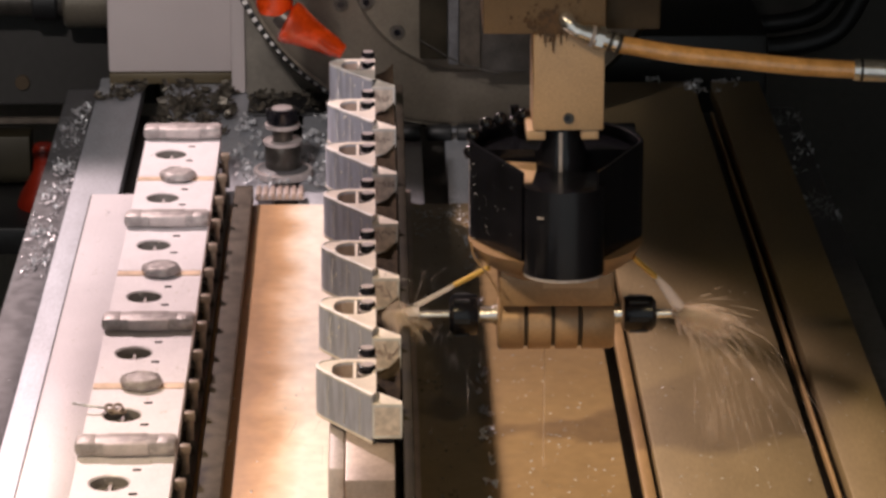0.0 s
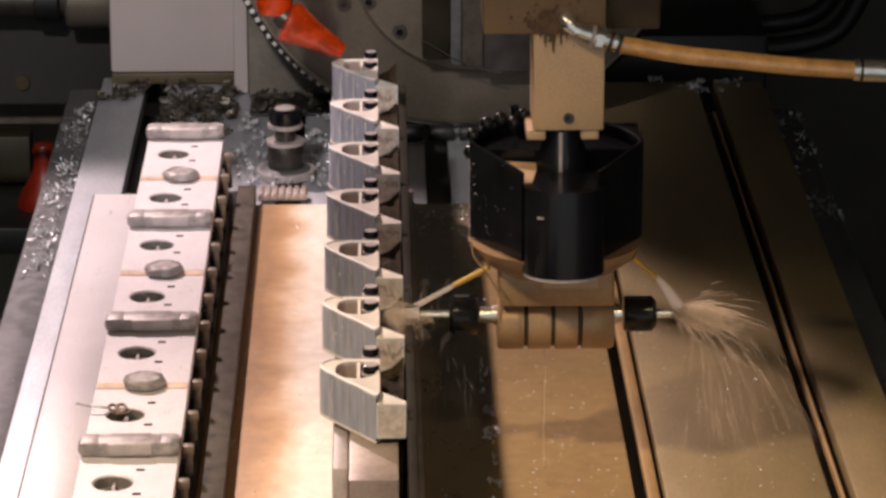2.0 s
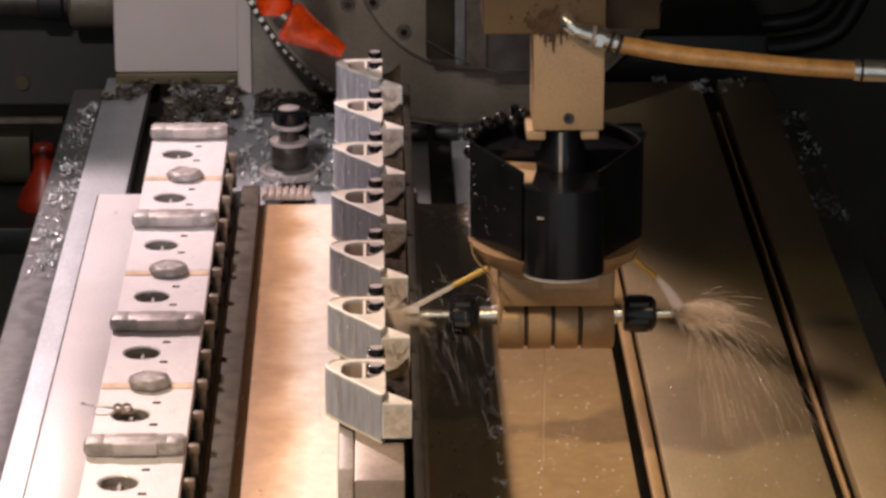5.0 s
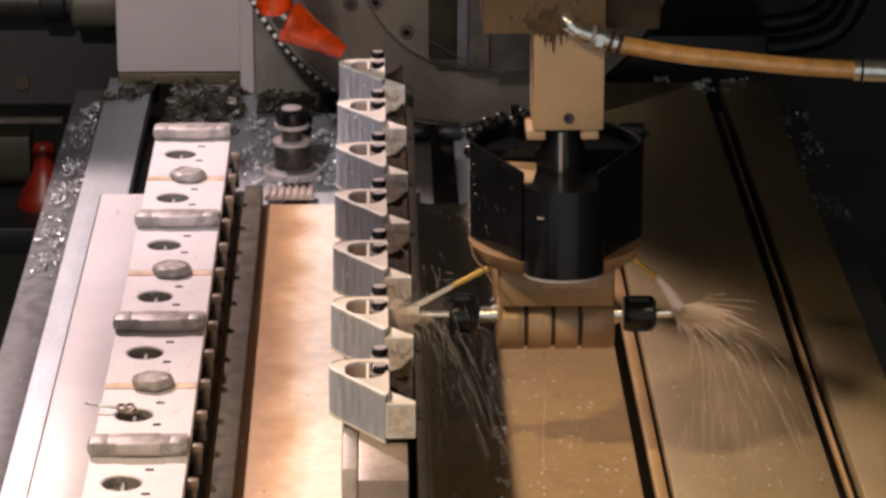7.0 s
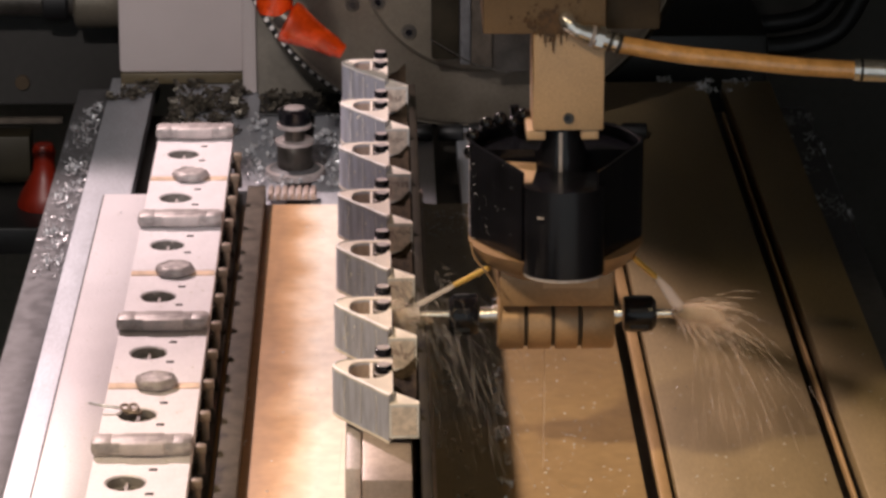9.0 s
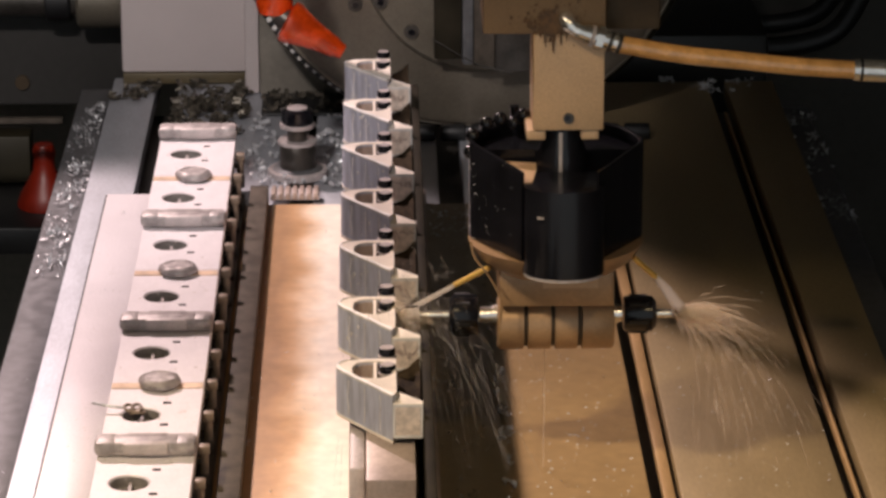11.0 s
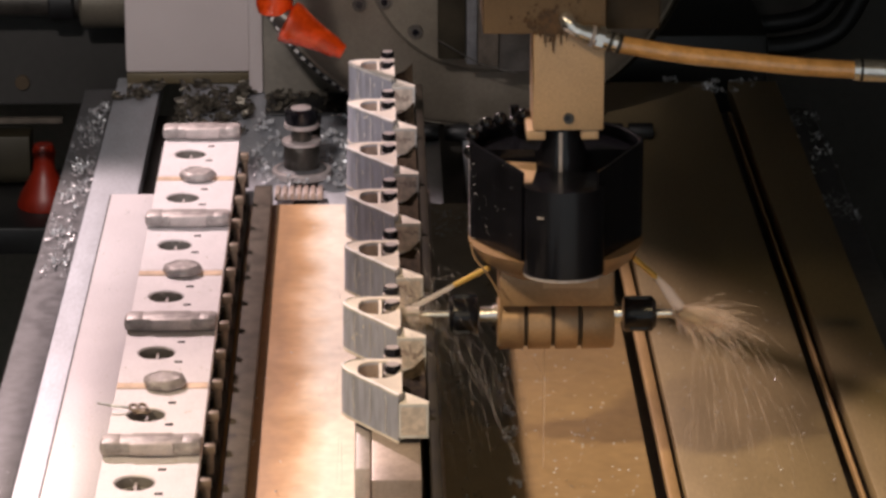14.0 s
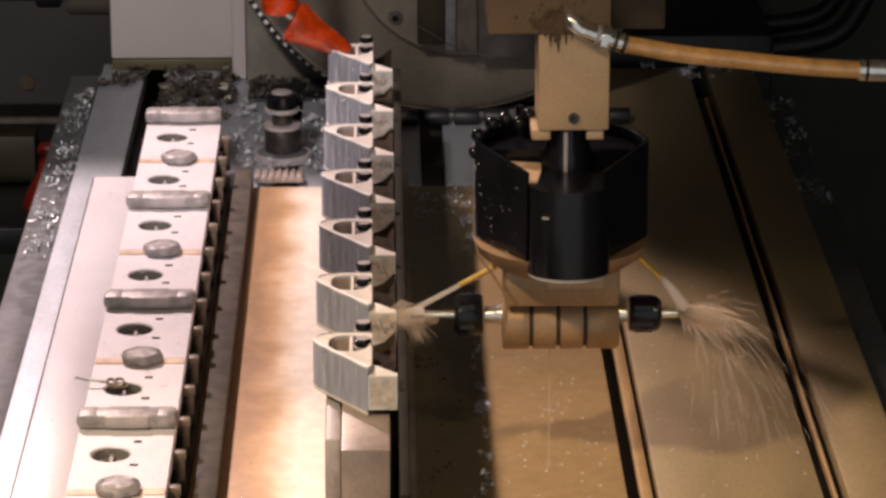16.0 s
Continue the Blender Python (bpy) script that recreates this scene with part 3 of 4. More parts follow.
def rotary_unit():
    """Rotary axis at the far end of the table."""
    r = thing("rotary_unit", 0.0, 0.47, 0.0, "grey cast rotary table with a steel faceplate on the machine table", "rotary table", rides=True)
    part("housing", box(B(), -0.335, -0.207, 0.080, 0.30, 0.0122, 0.42, 0.003), CAST, r, "light grey painted housing")
    part("housing_foot", box(B(), -0.334, -0.2075, 0.0785, 0.30, 0.0005, 0.0118, 0.001), OCHRE, r)
    part("end_plate", box(B(), -0.2065, -0.192, 0.040, 0.30, 0.0005, 0.42, 0.002), CAST, r)
    part("side_cover", box(B(), -0.1915, -0.10, 0.032, 0.28, 0.0005, 0.26, 0.003), CAST_LOW, r)
    # faceplate, cut off flat above its middle
    c, rad = (0.0165, 0.2235), 0.2190

    def cut(bm):
        made = bmesh.ops.bisect_plane(bm, geom=bm.verts[:] + bm.edges[:] + bm.faces[:], plane_co=(0, 0, 0.25), plane_no=(0, 0, 1), clear_outer=True)
        bmesh.ops.edgeloop_fill(bm, edges=[e for e in made["geom_cut"] if isinstance(e, bmesh.types.BMEdge)])
        return bm

    part("rim_ring", cut(turned(B(), [(rad, 0.0), (rad + 0.002, -0.004), (rad + 0.002, -0.030), (rad, -0.034)], "y", (c[0], -0.060, c[1]), 120)), DISC, r)
    part("faceplate", cut(turned(B(), [(rad - 0.004, -0.0345), (rad - 0.004, -0.038), (rad - 0.010, -0.041)], "y", (c[0], -0.060, c[1]), 120)), DISC, r)
    part("hub", cut(turned(B(), [(0.1212, -0.0415), (0.1212, -0.046), (0.118, -0.049)], "y", (0.0337, -0.060, 0.1835), 96)), DISC_IN, r)
    part("back_flange", box(B(), -0.09, 0.15, -0.059, 0.02, 0.0005, 0.25, 0.004), BACK_PLATE, r)
    # added black sheet darkens the table where the rotary unit's shadow falls
    part("shadow_sheet", box(B(), -0.188, -0.100, -0.045, 0.030, 0.0005, 0.0035, 0.001), RUBBER, r, "black sheet standing for the rotary unit's shadow")
    for k in range(72):
        a = radians(180 + k * 1.25)
        x, z = c[0] + (rad + 0.0075) * math.cos(a), c[1] + (rad + 0.0075) * math.sin(a)
        if z < 0.008:
            continue
        bm = B()
        box(bm, -0.0022, 0.0022, -0.0012, 0.0006, -0.0032, 0.0032, 0.0004)
        bmesh.ops.transform(bm, matrix=Matrix.Translation((x, -0.0640, z)) @ Matrix.Rotation(-a + math.pi / 2, 4, "Y"), verts=bm.verts)
        part("graduation", bm, TICK if k % 2 else RUBBER, r)
    part("graduated_ring", cut(turned(B(), [(rad + 0.012, -0.0595), (rad + 0.012, -0.0630)], "y", (c[0], 0, c[1]), 120)), BACK_PLATE, r)
    for x, z in ((-0.0925, 0.130), (-0.0377, 0.1042), (-0.0678, 0.1345), (0.095, 0.105)):
        y = -0.109 if (x - 0.0337) ** 2 + (z - 0.1835) ** 2 < 0.118 ** 2 else -0.101
        b = part("bolt", rod(B(), (x, y, z), (x, y - 0.003, z), 0.0075, 0.007, 20), DARK_STEEL, r)
        part("socket", rod(B(), (x, y - 0.0031, z), (x, y - 0.0036, z), 0.0038, 0.0038, 6), BLACK, b)
    part("upright", box(B(), -0.016, 0.011, -0.135, -0.110, 0.083, 0.25, 0.002), BACK_PLATE, r)
    part("upright", box(B(), 0.0112, 0.022, -0.137, -0.110, 0.078, 0.25, 0.002), LEDGE, r)
    part("upright", box(B(), 0.0222, 0.043, -0.135, -0.110, 0.076, 0.25, 0.002), SIDE_RAIL, r)
    part("arm", box(B(), 0.0432, 0.10, -0.135, -0.110, 0.070, 0.25, 0.002), DARK_STEEL, r)
    part("cross_wire", tube(B(), [(-0.018, -0.14, 0.105), (0.01, -0.14, 0.088), (0.03, -0.14, 0.078), (0.06, -0.14, 0.070)], 0.0007, 8), DARK_STEEL, r)
    for k in range(9):
        part("bellows_fold", rod(B(), (-0.07 + 0.03 * k, -0.13, 0.008), (-0.045 + 0.03 * k, -0.13, 0.008), 0.0085, seg=12, bevel=0.002), RUBBER, r)
    # drive at the side
    part("drive_shaft", rod(B(), (-0.52, 0.28, 0.042), (-0.336, 0.28, 0.042), 0.020, seg=24), DARK_STEEL, r)
    part("drive_drum", turned(B(), [(0.030, -0.396), (0.033, -0.393), (0.033, -0.352), (0.031, -0.345)], "x", (0, 0.28, 0.042)), DISC_IN, r)
    part("drive_drum", turned(B(), [(0.024, -0.43), (0.026, -0.428), (0.026, -0.405), (0.023, -0.402)], "x", (0, 0.28, 0.042)), RUBBER, r)


rotary_unit()


def side_bed():
    """What stands still beside the table."""
    solid("machine_bed", box(B(), -0.28, 0.28, -1.0, 0.55, -0.9, -0.112, 0.01), WALL, "dark cast bed under the table", "machine bed", "structure")
    w = solid("side_panel", box(B(), -0.95, -0.30, 0.79, 0.83, -0.0905, 0.40, 0.004), WALL, "dark painted inner machine panel", "panel", "structure")
    part("panel_bolt", rod(B(), (-0.4492, 0.7898, -0.0635), (-0.4492, 0.785, -0.0635), 0.008, seg=18), RAIL_DARK, w)
    solid("guide_rail", box(B(), -0.95, -0.389, 0.60, 0.609, -0.057, -0.051, 0.001), SIDE_RAIL, "grey guide rail edge behind the table", "rail", "structure")
    solid("way_cover", box(B(), -0.80, -0.445, 0.80, 0.84, -0.184, -0.130, 0.002), OCHRE_DARK, "ochre oily way cover below the table", "cover", "structure")
    solid("drip_shelf", box(B(), -0.80, -0.385, 0.64, 0.86, -0.215, -0.185, 0.003), FLOOR, "black wet shelf below the table", "shelf", "structure")
    bm = B()
    turned(bm, [(0.030, 0), (0.031, 0.004), (0.026, 0.016), (0.017, 0.032), (0.012, 0.042), (0.0115, 0.052), (0.013, 0.062), (0.010, 0.070)], at=(-0.422, 0.72, -0.1848), seg=28)
    solid("red_funnel", bm, RED, "red plastic funnel standing mouth down beside the table", "funnel")
    for pts, r in (([(0.257, 0.88, -0.016), (0.294, 0.88, -0.034), (0.356, 0.88, -0.051), (0.416, 0.88, -0.050), (0.465, 0.88, -0.031), (0.498, 0.88, 0.028)], 0.012), ([(0.282, 0.95, -0.018), (0.319, 0.95, -0.034), (0.381, 0.95, -0.044), (0.445, 0.95, -0.033), (0.476, 0.95, 0.004)], 0.011)):
        solid("cable", tube(B(), pts, r), RUBBER, "black sagging machine cable", "cable")
    solid("rear_cover", box(B(), 0.235, 1.3, 1.08, 1.12, -0.55, 0.6, 0.004), COVER, "grey-brown painted cover behind the table", "cover", "structure")
    solid("bellows_cover", box(B(), -0.06, 0.36, 0.66, 1.1, -0.12, 0.02, 0.004), FLOOR, "black bellows cover behind the table", "cover", "structure")


side_bed()


# ---- the head ----
HX, HY, HZ = 0.0717, -0.5316, 0.1190


def angle_head():
    h = thing("right_angle_head", HX, HY, HZ, "tan and black right-angle milling head with two cutters", "milling head")
    # torque block
    bm = B()
    box(bm, -0.054, 0.0330, -0.020, 0.050, 0.2230, 0.42, 0.0015)
    # upper and side blocks are coloured darker than the lower block
    up = part("upper_block", bm, BRONZE_DARK, h, "brown upper block")
    part("side_block", box(B(), 0.0334, 0.0720, -0.012, 0.045, 0.2240, 0.42, 0.0015), RAIL_DARK, h, "dark brown side block")
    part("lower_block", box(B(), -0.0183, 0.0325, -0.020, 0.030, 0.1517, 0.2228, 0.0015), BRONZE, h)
    part("lug", box(B(), -0.0225, -0.0090, -0.018, 0.028, 0.1442, 0.1516, 0.001), BRONZE, h)
    part("lug", box(B(), 0.0165, 0.0290, -0.018, 0.028, 0.1442, 0.1516, 0.001), BRONZE, h)
    part("block_bolt", rod(B(), (0.0072, -0.0195, 0.1610), (0.0072, -0.0212, 0.1610), 0.0040, seg=18), DARK_STEEL, h)
    part("block_bolt_socket", rod(B(), (0.0066, -0.0213, 0.1612), (0.0066, -0.0218, 0.1612), 0.0022, seg=6), BLACK, h)
    # grease
    rng = random.Random(4)
    bm = B()
    def blot(x, z, w, t, y):
        """A flat ragged smear on the block's front."""
        ring = []
        for k in range(13):
            a, q = 2 * math.pi * k / 13, rng.uniform(0.65, 1.25)
            ring.append((x + w * q * math.cos(a), z + t * q * math.sin(a)))
        lo, hi = [bm.verts.new((p, -0.0202, q)) for p, q in ring], [bm.verts.new((p, y, q)) for p, q in ring]
        bm.faces.new(hi)
        for k in range(13):
            bm.faces.new((lo[k], lo[k - 1], hi[k - 1], hi[k]))

    for i in range(300):
        d, a = abs(rng.gauss(0, 1)), rng.uniform(0, 6.28)
        x, z = -0.006 + 0.014 * d * math.cos(a), 0.234 + 0.007 * d * math.sin(a) - abs(rng.gauss(0, 0.003))
        if d < 0.5 or i % 4 == 0:
            w, t = rng.uniform(0.0016, 0.0040) * math.exp(-0.5 * d), rng.uniform(0.0020, 0.0056) * math.exp(-0.5 * d)
        else:
            w, t = rng.uniform(0.0002, 0.0007), rng.uniform(0.0003, 0.0013)
        if not (-0.05 < x < 0.030 and 0.205 < z < 0.26) or (x - w < -0.0170 and z - t < 0.2240):
            continue
        blot(x, z, w, t, -0.0204 - 0.000003 * i)
    for x, w, t in ((-0.010, 0.0012, 0.0095), (-0.004, 0.0017, 0.0130), (0.001, 0.0009, 0.0080), (0.005, 0.0011, 0.0060)):
        blot(x, 0.224, w, t, -0.0214)
    tagged(part("grease_stain", bm, STAIN, up, "dried brown grease"), kind="stuff")
    # spindle
    part("taper", turned(B(), [(0.0185, 0.095), (0.0190, 0.110), (0.0190, 0.128), (0.0150, 0.140), (0.0150, 0.152)], at=(0.0035, 0, 0)), BLACK, h)
    # pale strip painted as the taper's upright highlight
    part("taper_highlight", box(B(), 0.0005, 0.0030, -0.0200, -0.0186, 0.108, 0.150), CLAMP, h)
    # black guard, open towards the front
    bm = B()
    n, rings = 40, []
    for i in range(n + 1):
        deg = -64.5 + 309 * i / n
        c, s = math.cos(radians(deg)), math.sin(radians(deg))
        for a0, a1 in ((-64.5, 0.0), (180.0, 244.5)):  # flat plates beside the boss
            if a0 < deg < a1:
                u = (deg - a0) / (a1 - a0)
                c, s = [p * (1 - u) + q * u for p, q in ((math.cos(radians(a0)), math.cos(radians(a1))), (math.sin(radians(a0)), math.sin(radians(a1))))]
        top = 0.138 - 0.007 * max(0.0, -s)
        rings.append([(0.0635 * c, 0.0635 * s, 0.066), (0.0635 * c, 0.0635 * s, top - 0.001), (0.0625 * c, 0.0625 * s, top), (0.0605 * c, 0.0605 * s, top), (0.0595 * c, 0.0595 * s, top - 0.001), (0.0595 * c, 0.0595 * s, 0.066)])
    loft(bm, rings)
    part("guard", bm, BLACK, h, "black glossy guard ring")
    part("guard_floor", turned(B(), [(0.0500, 0.095), (0.0500, 0.1120)]), BLACK, h)
    part("inner_drum", prism(B(), [(0.056 * math.cos(radians(a)), 0.056 * math.sin(radians(a))) for a in range(5, 177, 6)], 0.1122, 0.1300), BLACK, h)
    part("inner_ledge", prism(B(), [(-0.0420, 0.0040), (-0.0152, -0.0020), (-0.0155, -0.0195), (-0.0200, -0.0500), (-0.0270, -0.0500)], 0.1122, 0.1225), BRONZE, h, "tan ledge behind the boss")
    part("guard_base", turned(B(), [(0.046, 0.046), (0.0570, 0.054), (0.0638, 0.0655)]), BODY, h, "brown cone under the guard")
    # front boss
    bm = B()
    outline = []
    for i in range(25):
        a = math.pi + math.pi * i / 24
        outline.append((0.0028 + 0.0293 * math.cos(a), -0.052 + 0.022 * math.sin(a)))
    outline += [(0.0321, -0.02), (-0.0265, -0.02)]
    prism(bm, outline, 0.0570, 0.1215)
    bmesh.ops.bevel(bm, geom=[e for e in bm.edges if abs(e.verts[0].co.z - e.verts[1].co.z) < 1e-6], offset=0.0025, segments=2, affect="EDGES", profile=0.5)
    boss = part("motor_boss", bm, BLACK, h, "black rounded drive boss")
    part("boss_mark", box(B(), -0.017, -0.0125, -0.0730, -0.0680, 0.1022, 0.1028), CLAMP, boss)
    part("boss_seal", prism(B(), [(x * 0.97, y) for x, y in outline], 0.0548, 0.0568), CLAMP, h)
    # neck and body
    part("neck", box(B(), -0.0415, 0.0420, -0.0215, 0.030, 0.0190, 0.0475, 0.002), BODY, h)
    part("name_plate", box(B(), -0.010, 0.030, -0.0224, -0.0216, 0.0335, 0.0415), BRONZE, h)
    prof = [(0.0180, -0.0423), (0.0198, -0.0405)]
    for gx in (-0.0217, -0.0019, 0.0176):
        prof += [(0.0198, gx - 0.0018), (0.0168, gx - 0.0014), (0.0168, gx + 0.0014), (0.0198, gx + 0.0018)]
    prof += [(0.0198, 0.0405), (0.0180, 0.0427)]
    part("gear_body", turned(B(), prof, "x", (0, 0, 0), 40), BODY, h, "brown grooved gear body")
    # dark rings put shade into the grooves, which the lamps light too evenly
    for gx in (-0.0217, -0.0019, 0.0176):
        part("groove_shade", sleeve_x(B(), gx - 0.0013, gx + 0.0013, 0.0176, 0.0169), RAIL_DARK, h, "dark ring standing for shade in the groove")
    part("gear_block", box(B(), -0.041, 0.041, 0.002, 0.030, -0.017, 0.0199, 0.002), BODY, h)
    for side in (-1, 1):
        x0 = 0.0428 if side > 0 else -0.0424
        stub, thick = (0.006, 0.0130) if side > 0 else (0.0131, 0.0150)
        part("collar", turned(B(), [(0.0075, x0), (0.0075, x0 + side * 0.003), (0.0062, x0 + side * 0.0034), (0.0062, x0 + side * stub)], "x", (0, 0, 0.006), 24), CHROME, h)
        sp = new("cutter_spindle")
        sp.empty_display_size = 0.01
        sp.parent = h
        sp.location = (x0 + side * stub, 0, 0.006)
        tagged(sp, "black collet nut with a steel cutter")
        SPINNERS.append(sp)
        a, b = 0.0013 * side, (0.0250 if side > 0 else 0.0220) * side
        bm = B()
        turned(bm, [(thick - 0.0012, a), (thick, a + 0.0015 * side), (thick, b - 0.003 * side), (thick - 0.0035, b)], "x", (0, 0, 0), 24)
        part("collet_nut", bm, BLACK, sp)
        for k in range(6):
            ang = k * math.pi / 3
            cy, cz = (thick - 0.0007) * math.cos(ang), (thick - 0.0007) * math.sin(ang)
            part("notch", box(B(), min(a, b) + 0.004, max(a, b) - 0.006, cy - 0.0015, cy + 0.0015, cz - 0.0015, cz + 0.0015), RUBBER, sp)
        tip = b + (0.012 if side > 0 else -0.0219)
        part("shank", rod(B(), (b, 0, 0), (tip, 0, 0), 0.0032, seg=16), CHROME, sp)
        if side < 0:
            bm = B()
            rod(bm, (tip, 0, 0), (tip - 0.010, 0, 0), 0.0075, 0.0065, 14)
            cut = part("cutter", bm, CLAMP, sp)
            for k in range(4):
                ang = k * math.pi / 2
                part("tooth", box(B(), tip - 0.0105, tip - 0.001, 0.007 * math.cos(ang) - 0.0012, 0.007 * math.cos(ang) + 0.0012, 0.007 * math.sin(ang) - 0.0012, 0.007 * math.sin(ang) + 0.0012), DARK_STEEL, cut)
    # coolant pipes on the guard
    part("coolant_pipe", rod(B(), (-0.0487, -0.012, 0.0465), (-0.0734, 0, 0.0289), 0.0021, seg=12), BRASS, h, "bright brass coolant pipe")
    part("coolant_pipe", rod(B(), (0.0563, -0.010, 0.0525), (0.0732, 0, 0.0344), 0.0021, seg=12), BRASS, h, "bright brass coolant pipe")
    # added thin tube draws the edge highlight of guard base and neck
    part("edge_highlight", tube(B(), [(-0.0627, -0.034, 0.0734), (-0.0598, -0.034, 0.0613), (-0.0499, -0.034, 0.0474), (-0.0424, -0.034, 0.033), (-0.0407, -0.034, 0.0177), (-0.0423, -0.034, 0.0081)], 0.0008, 8), BODY, h, "thin line tracing the lit edge of cone and neck")
    # hose
    d = (-0.024)
    part("hose", tube(B(), [(0.0398, d, 0.2170), (0.085, d, 0.2090), (0.1246, d, 0.2045), (0.17, d, 0.1995), (0.212, d, 0.1966)], 0.0064, 28), HOSE, h, "wet amber hose")
    fit = part("hose_fitting", rod(B(), (0.018, d, 0.2245), (0.043, d, 0.2165), 0.0068, seg=24), CHROME, h, "steel hose fitting")
    part("fitting_nut", rod(B(), (0.026, d, 0.2219), (0.031, d, 0.2203), 0.0088, seg=6), CHROME, fit)
    for q in (0.022, 0.0345, 0.0405):
        part("fitting_band", rod(B(), (q, d, 0.2232 - (q - 0.022) * 0.32), (q + 0.0025, d, 0.2224 - (q - 0.022) * 0.32), 0.0078, seg=20), CLAMP if q < 0.03 else DARK_STEEL, fit)
    part("elbow", tube(B(), [(0.0045, 0, 0.235), (0.0045, d + 0.004, 0.2335), (0.011, d, 0.2275), (0.019, d, 0.2243)], 0.0062, 12), CHROME, h)
    e = part("hose_fitting", rod(B(), (0.209, d, 0.1968), (0.236, d, 0.1955), 0.0080, seg=20), CHROME, h, "steel hose fitting")
    part("fitting_band", rod(B(), (0.2135, d, 0.1966), (0.2155, d, 0.1965), 0.0084, seg=20), BLACK, e)
    part("spindle_housing", turned(B(), [(0.085, 0.4205), (0.10, 0.45), (0.13, 0.62), (0.13, 2.17)]), CAST_LOW, h)
    # jointed black coolant nozzles at the left of the guard
    for x, y, z in ((-0.060, 0.012, 0.139), (-0.050, 0.018, 0.146), (-0.040, 0.020, 0.149), (-0.030, 0.020, 0.146), (-0.023, 0.020, 0.152), (-0.062, 0.008, 0.128)):
        bm = B()
        bmesh.ops.create_uvsphere(bm, u_segments=14, v_segments=9, radius=0.0054, matrix=Matrix.Translation((x, y, z)))
        part("nozzle_joint", bm, BLACK, h, "black jointed coolant nozzle")
    part("nozzle_arm", tube(B(), [(-0.028, 0.045, 0.120), (-0.028, 0.045, 0.138), (-0.029, 0.045, 0.152)], 0.0034), BLACK, h)
    return h


angle_head()


def orange_nozzle():
    o = thing("orange_nozzle", -0.15, 0.2, 0.17, "orange jointed plastic coolant nozzle hanging in front of the rotary table", "nozzle")
    bm = B()
    turned(bm, [(0.006, -0.013), (0.015, -0.010), (0.0175, -0.002), (0.0165, 0.010), (0.013, 0.020)], seg=28, at=(-0.002, 0, 0.006))
    part("joint", bm, ORANGE, o)
    bm = B()
    turned(bm, [(0.012, 0.0265), (0.017, 0.036), (0.017, 0.05), (0.013, 0.06)], seg=28, at=(-0.002, 0, 0.0))
    part("joint", bm, ORANGE, o)
    ends, bm = (Vector((0.008, -0.006, -0.010)), Vector((0.061, -0.010, -0.040))), B()
    axis = (ends[1] - ends[0]).to_track_quat("Z", "Y").to_matrix()
    loft(bm, [[ends[0].lerp(ends[1], u) + axis @ Vector((q * math.cos(k * math.pi / 14), q * math.sin(k * math.pi / 14), 0)) for k in range(28)]
              for u, q in ((0.0, 0.0150), (0.03, 0.0200), (0.10, 0.0205), (0.22, 0.0180), (0.40, 0.0145), (0.62, 0.0118), (0.86, 0.0098), (0.90, 0.0082), (1.0, 0.0070))])
    part("tip", bm, ORANGE, o)
    part("tip_collar", rod(B(), (0.001, -0.004, -0.004), (0.012, -0.006, -0.012), 0.009, 0.012, 20), DARK_STEEL, o)
    part("riser_pipe", rod(B(), (-0.002, 0, 0.061), (-0.002, 0, 0.5), 0.012, seg=16), ORANGE, o)


orange_nozzle()


# ---- swarf ----
def chips(name, seed, n, area, mat, size, label, z0=0.0005, clump=0.0, wide=1.0):
    """Small curled chips lying in a stretch of the table."""
    rng = random.Random(seed)
    bm = B()
    x0, x1, y0, y1 = area
    seeds = [(rng.uniform(x0, x1), rng.uniform(y0, y1)) for _ in range(max(1, n // 9))]
    for _ in range(n):
        if clump:
            sx, sy = rng.choice(seeds)
            x, y = min(x1, max(x0, rng.gauss(sx, clump * 0.6))), min(y1, max(y0, rng.gauss(sy, clump)))
        else:
            x, y = rng.uniform(x0, x1), rng.uniform(y0, y1)
        s = size * rng.uniform(0.4, 1.3)
        turn = Matrix.Translation((x, y, z0 + s * 0.5)) @ Euler((rng.uniform(-0.5, 0.5), rng.uniform(-0.5, 0.5), rng.uniform(0, 6.28))).to_matrix().to_4x4()
        w, steps, bend = s * rng.uniform(0.10, 0.28) * wide, 4, rng.uniform(1.0, 4.5)
        row = []
        for k in range(steps + 1):
            a = bend * (k / steps - 0.5)
            p = (s * math.sin(a) / bend * 2, s * (1 - math.cos(a)) / bend * 2)
            row.append([bm.verts.new(turn @ Vector((p[0], q, p[1]))) for q in (-w, w)])
        for a, b in zip(row, row[1:]):
            bm.faces.new((a[0], a[1], b[1], b[0]))
    return solid(name, bm, mat, label, "metal chips", "stuff", rides=True, smooth=0)


chips("swarf", 1, 330, (-0.274, -0.205, 0.36, 0.545), DARK_CHIP, 0.0062, "dark wet metal chips heaped at the rotary table", clump=0.011, wide=2.6)
chips("swarf", 2, 110, (-0.342, -0.296, 0.485, 0.545), DARK_CHIP, 0.0048, "dark wet metal chips on the table", clump=0.008, wide=2.2)
chips("swarf", 3, 300, (-0.370, -0.350, -0.05, 0.50), CHIP, 0.0044, "bright metal chips along the gutter ledge", -0.0075, 0.010)
chips("swarf", 13, 200, (-0.374, -0.349, -0.02, 0.50), CHIP, 0.0022, "fine bright chips along the gutter ledge", -0.0077, 0.014)
# dark flakes added to break up the sheet that stands for shadow
chips("swarf", 14, 90, (-0.185, -0.105, 0.415, 0.49), DARK_CHIP, 0.0055, "dark flakes deepening the rotary unit's shadow on the table", 0.0038, 0.010, 2.4)
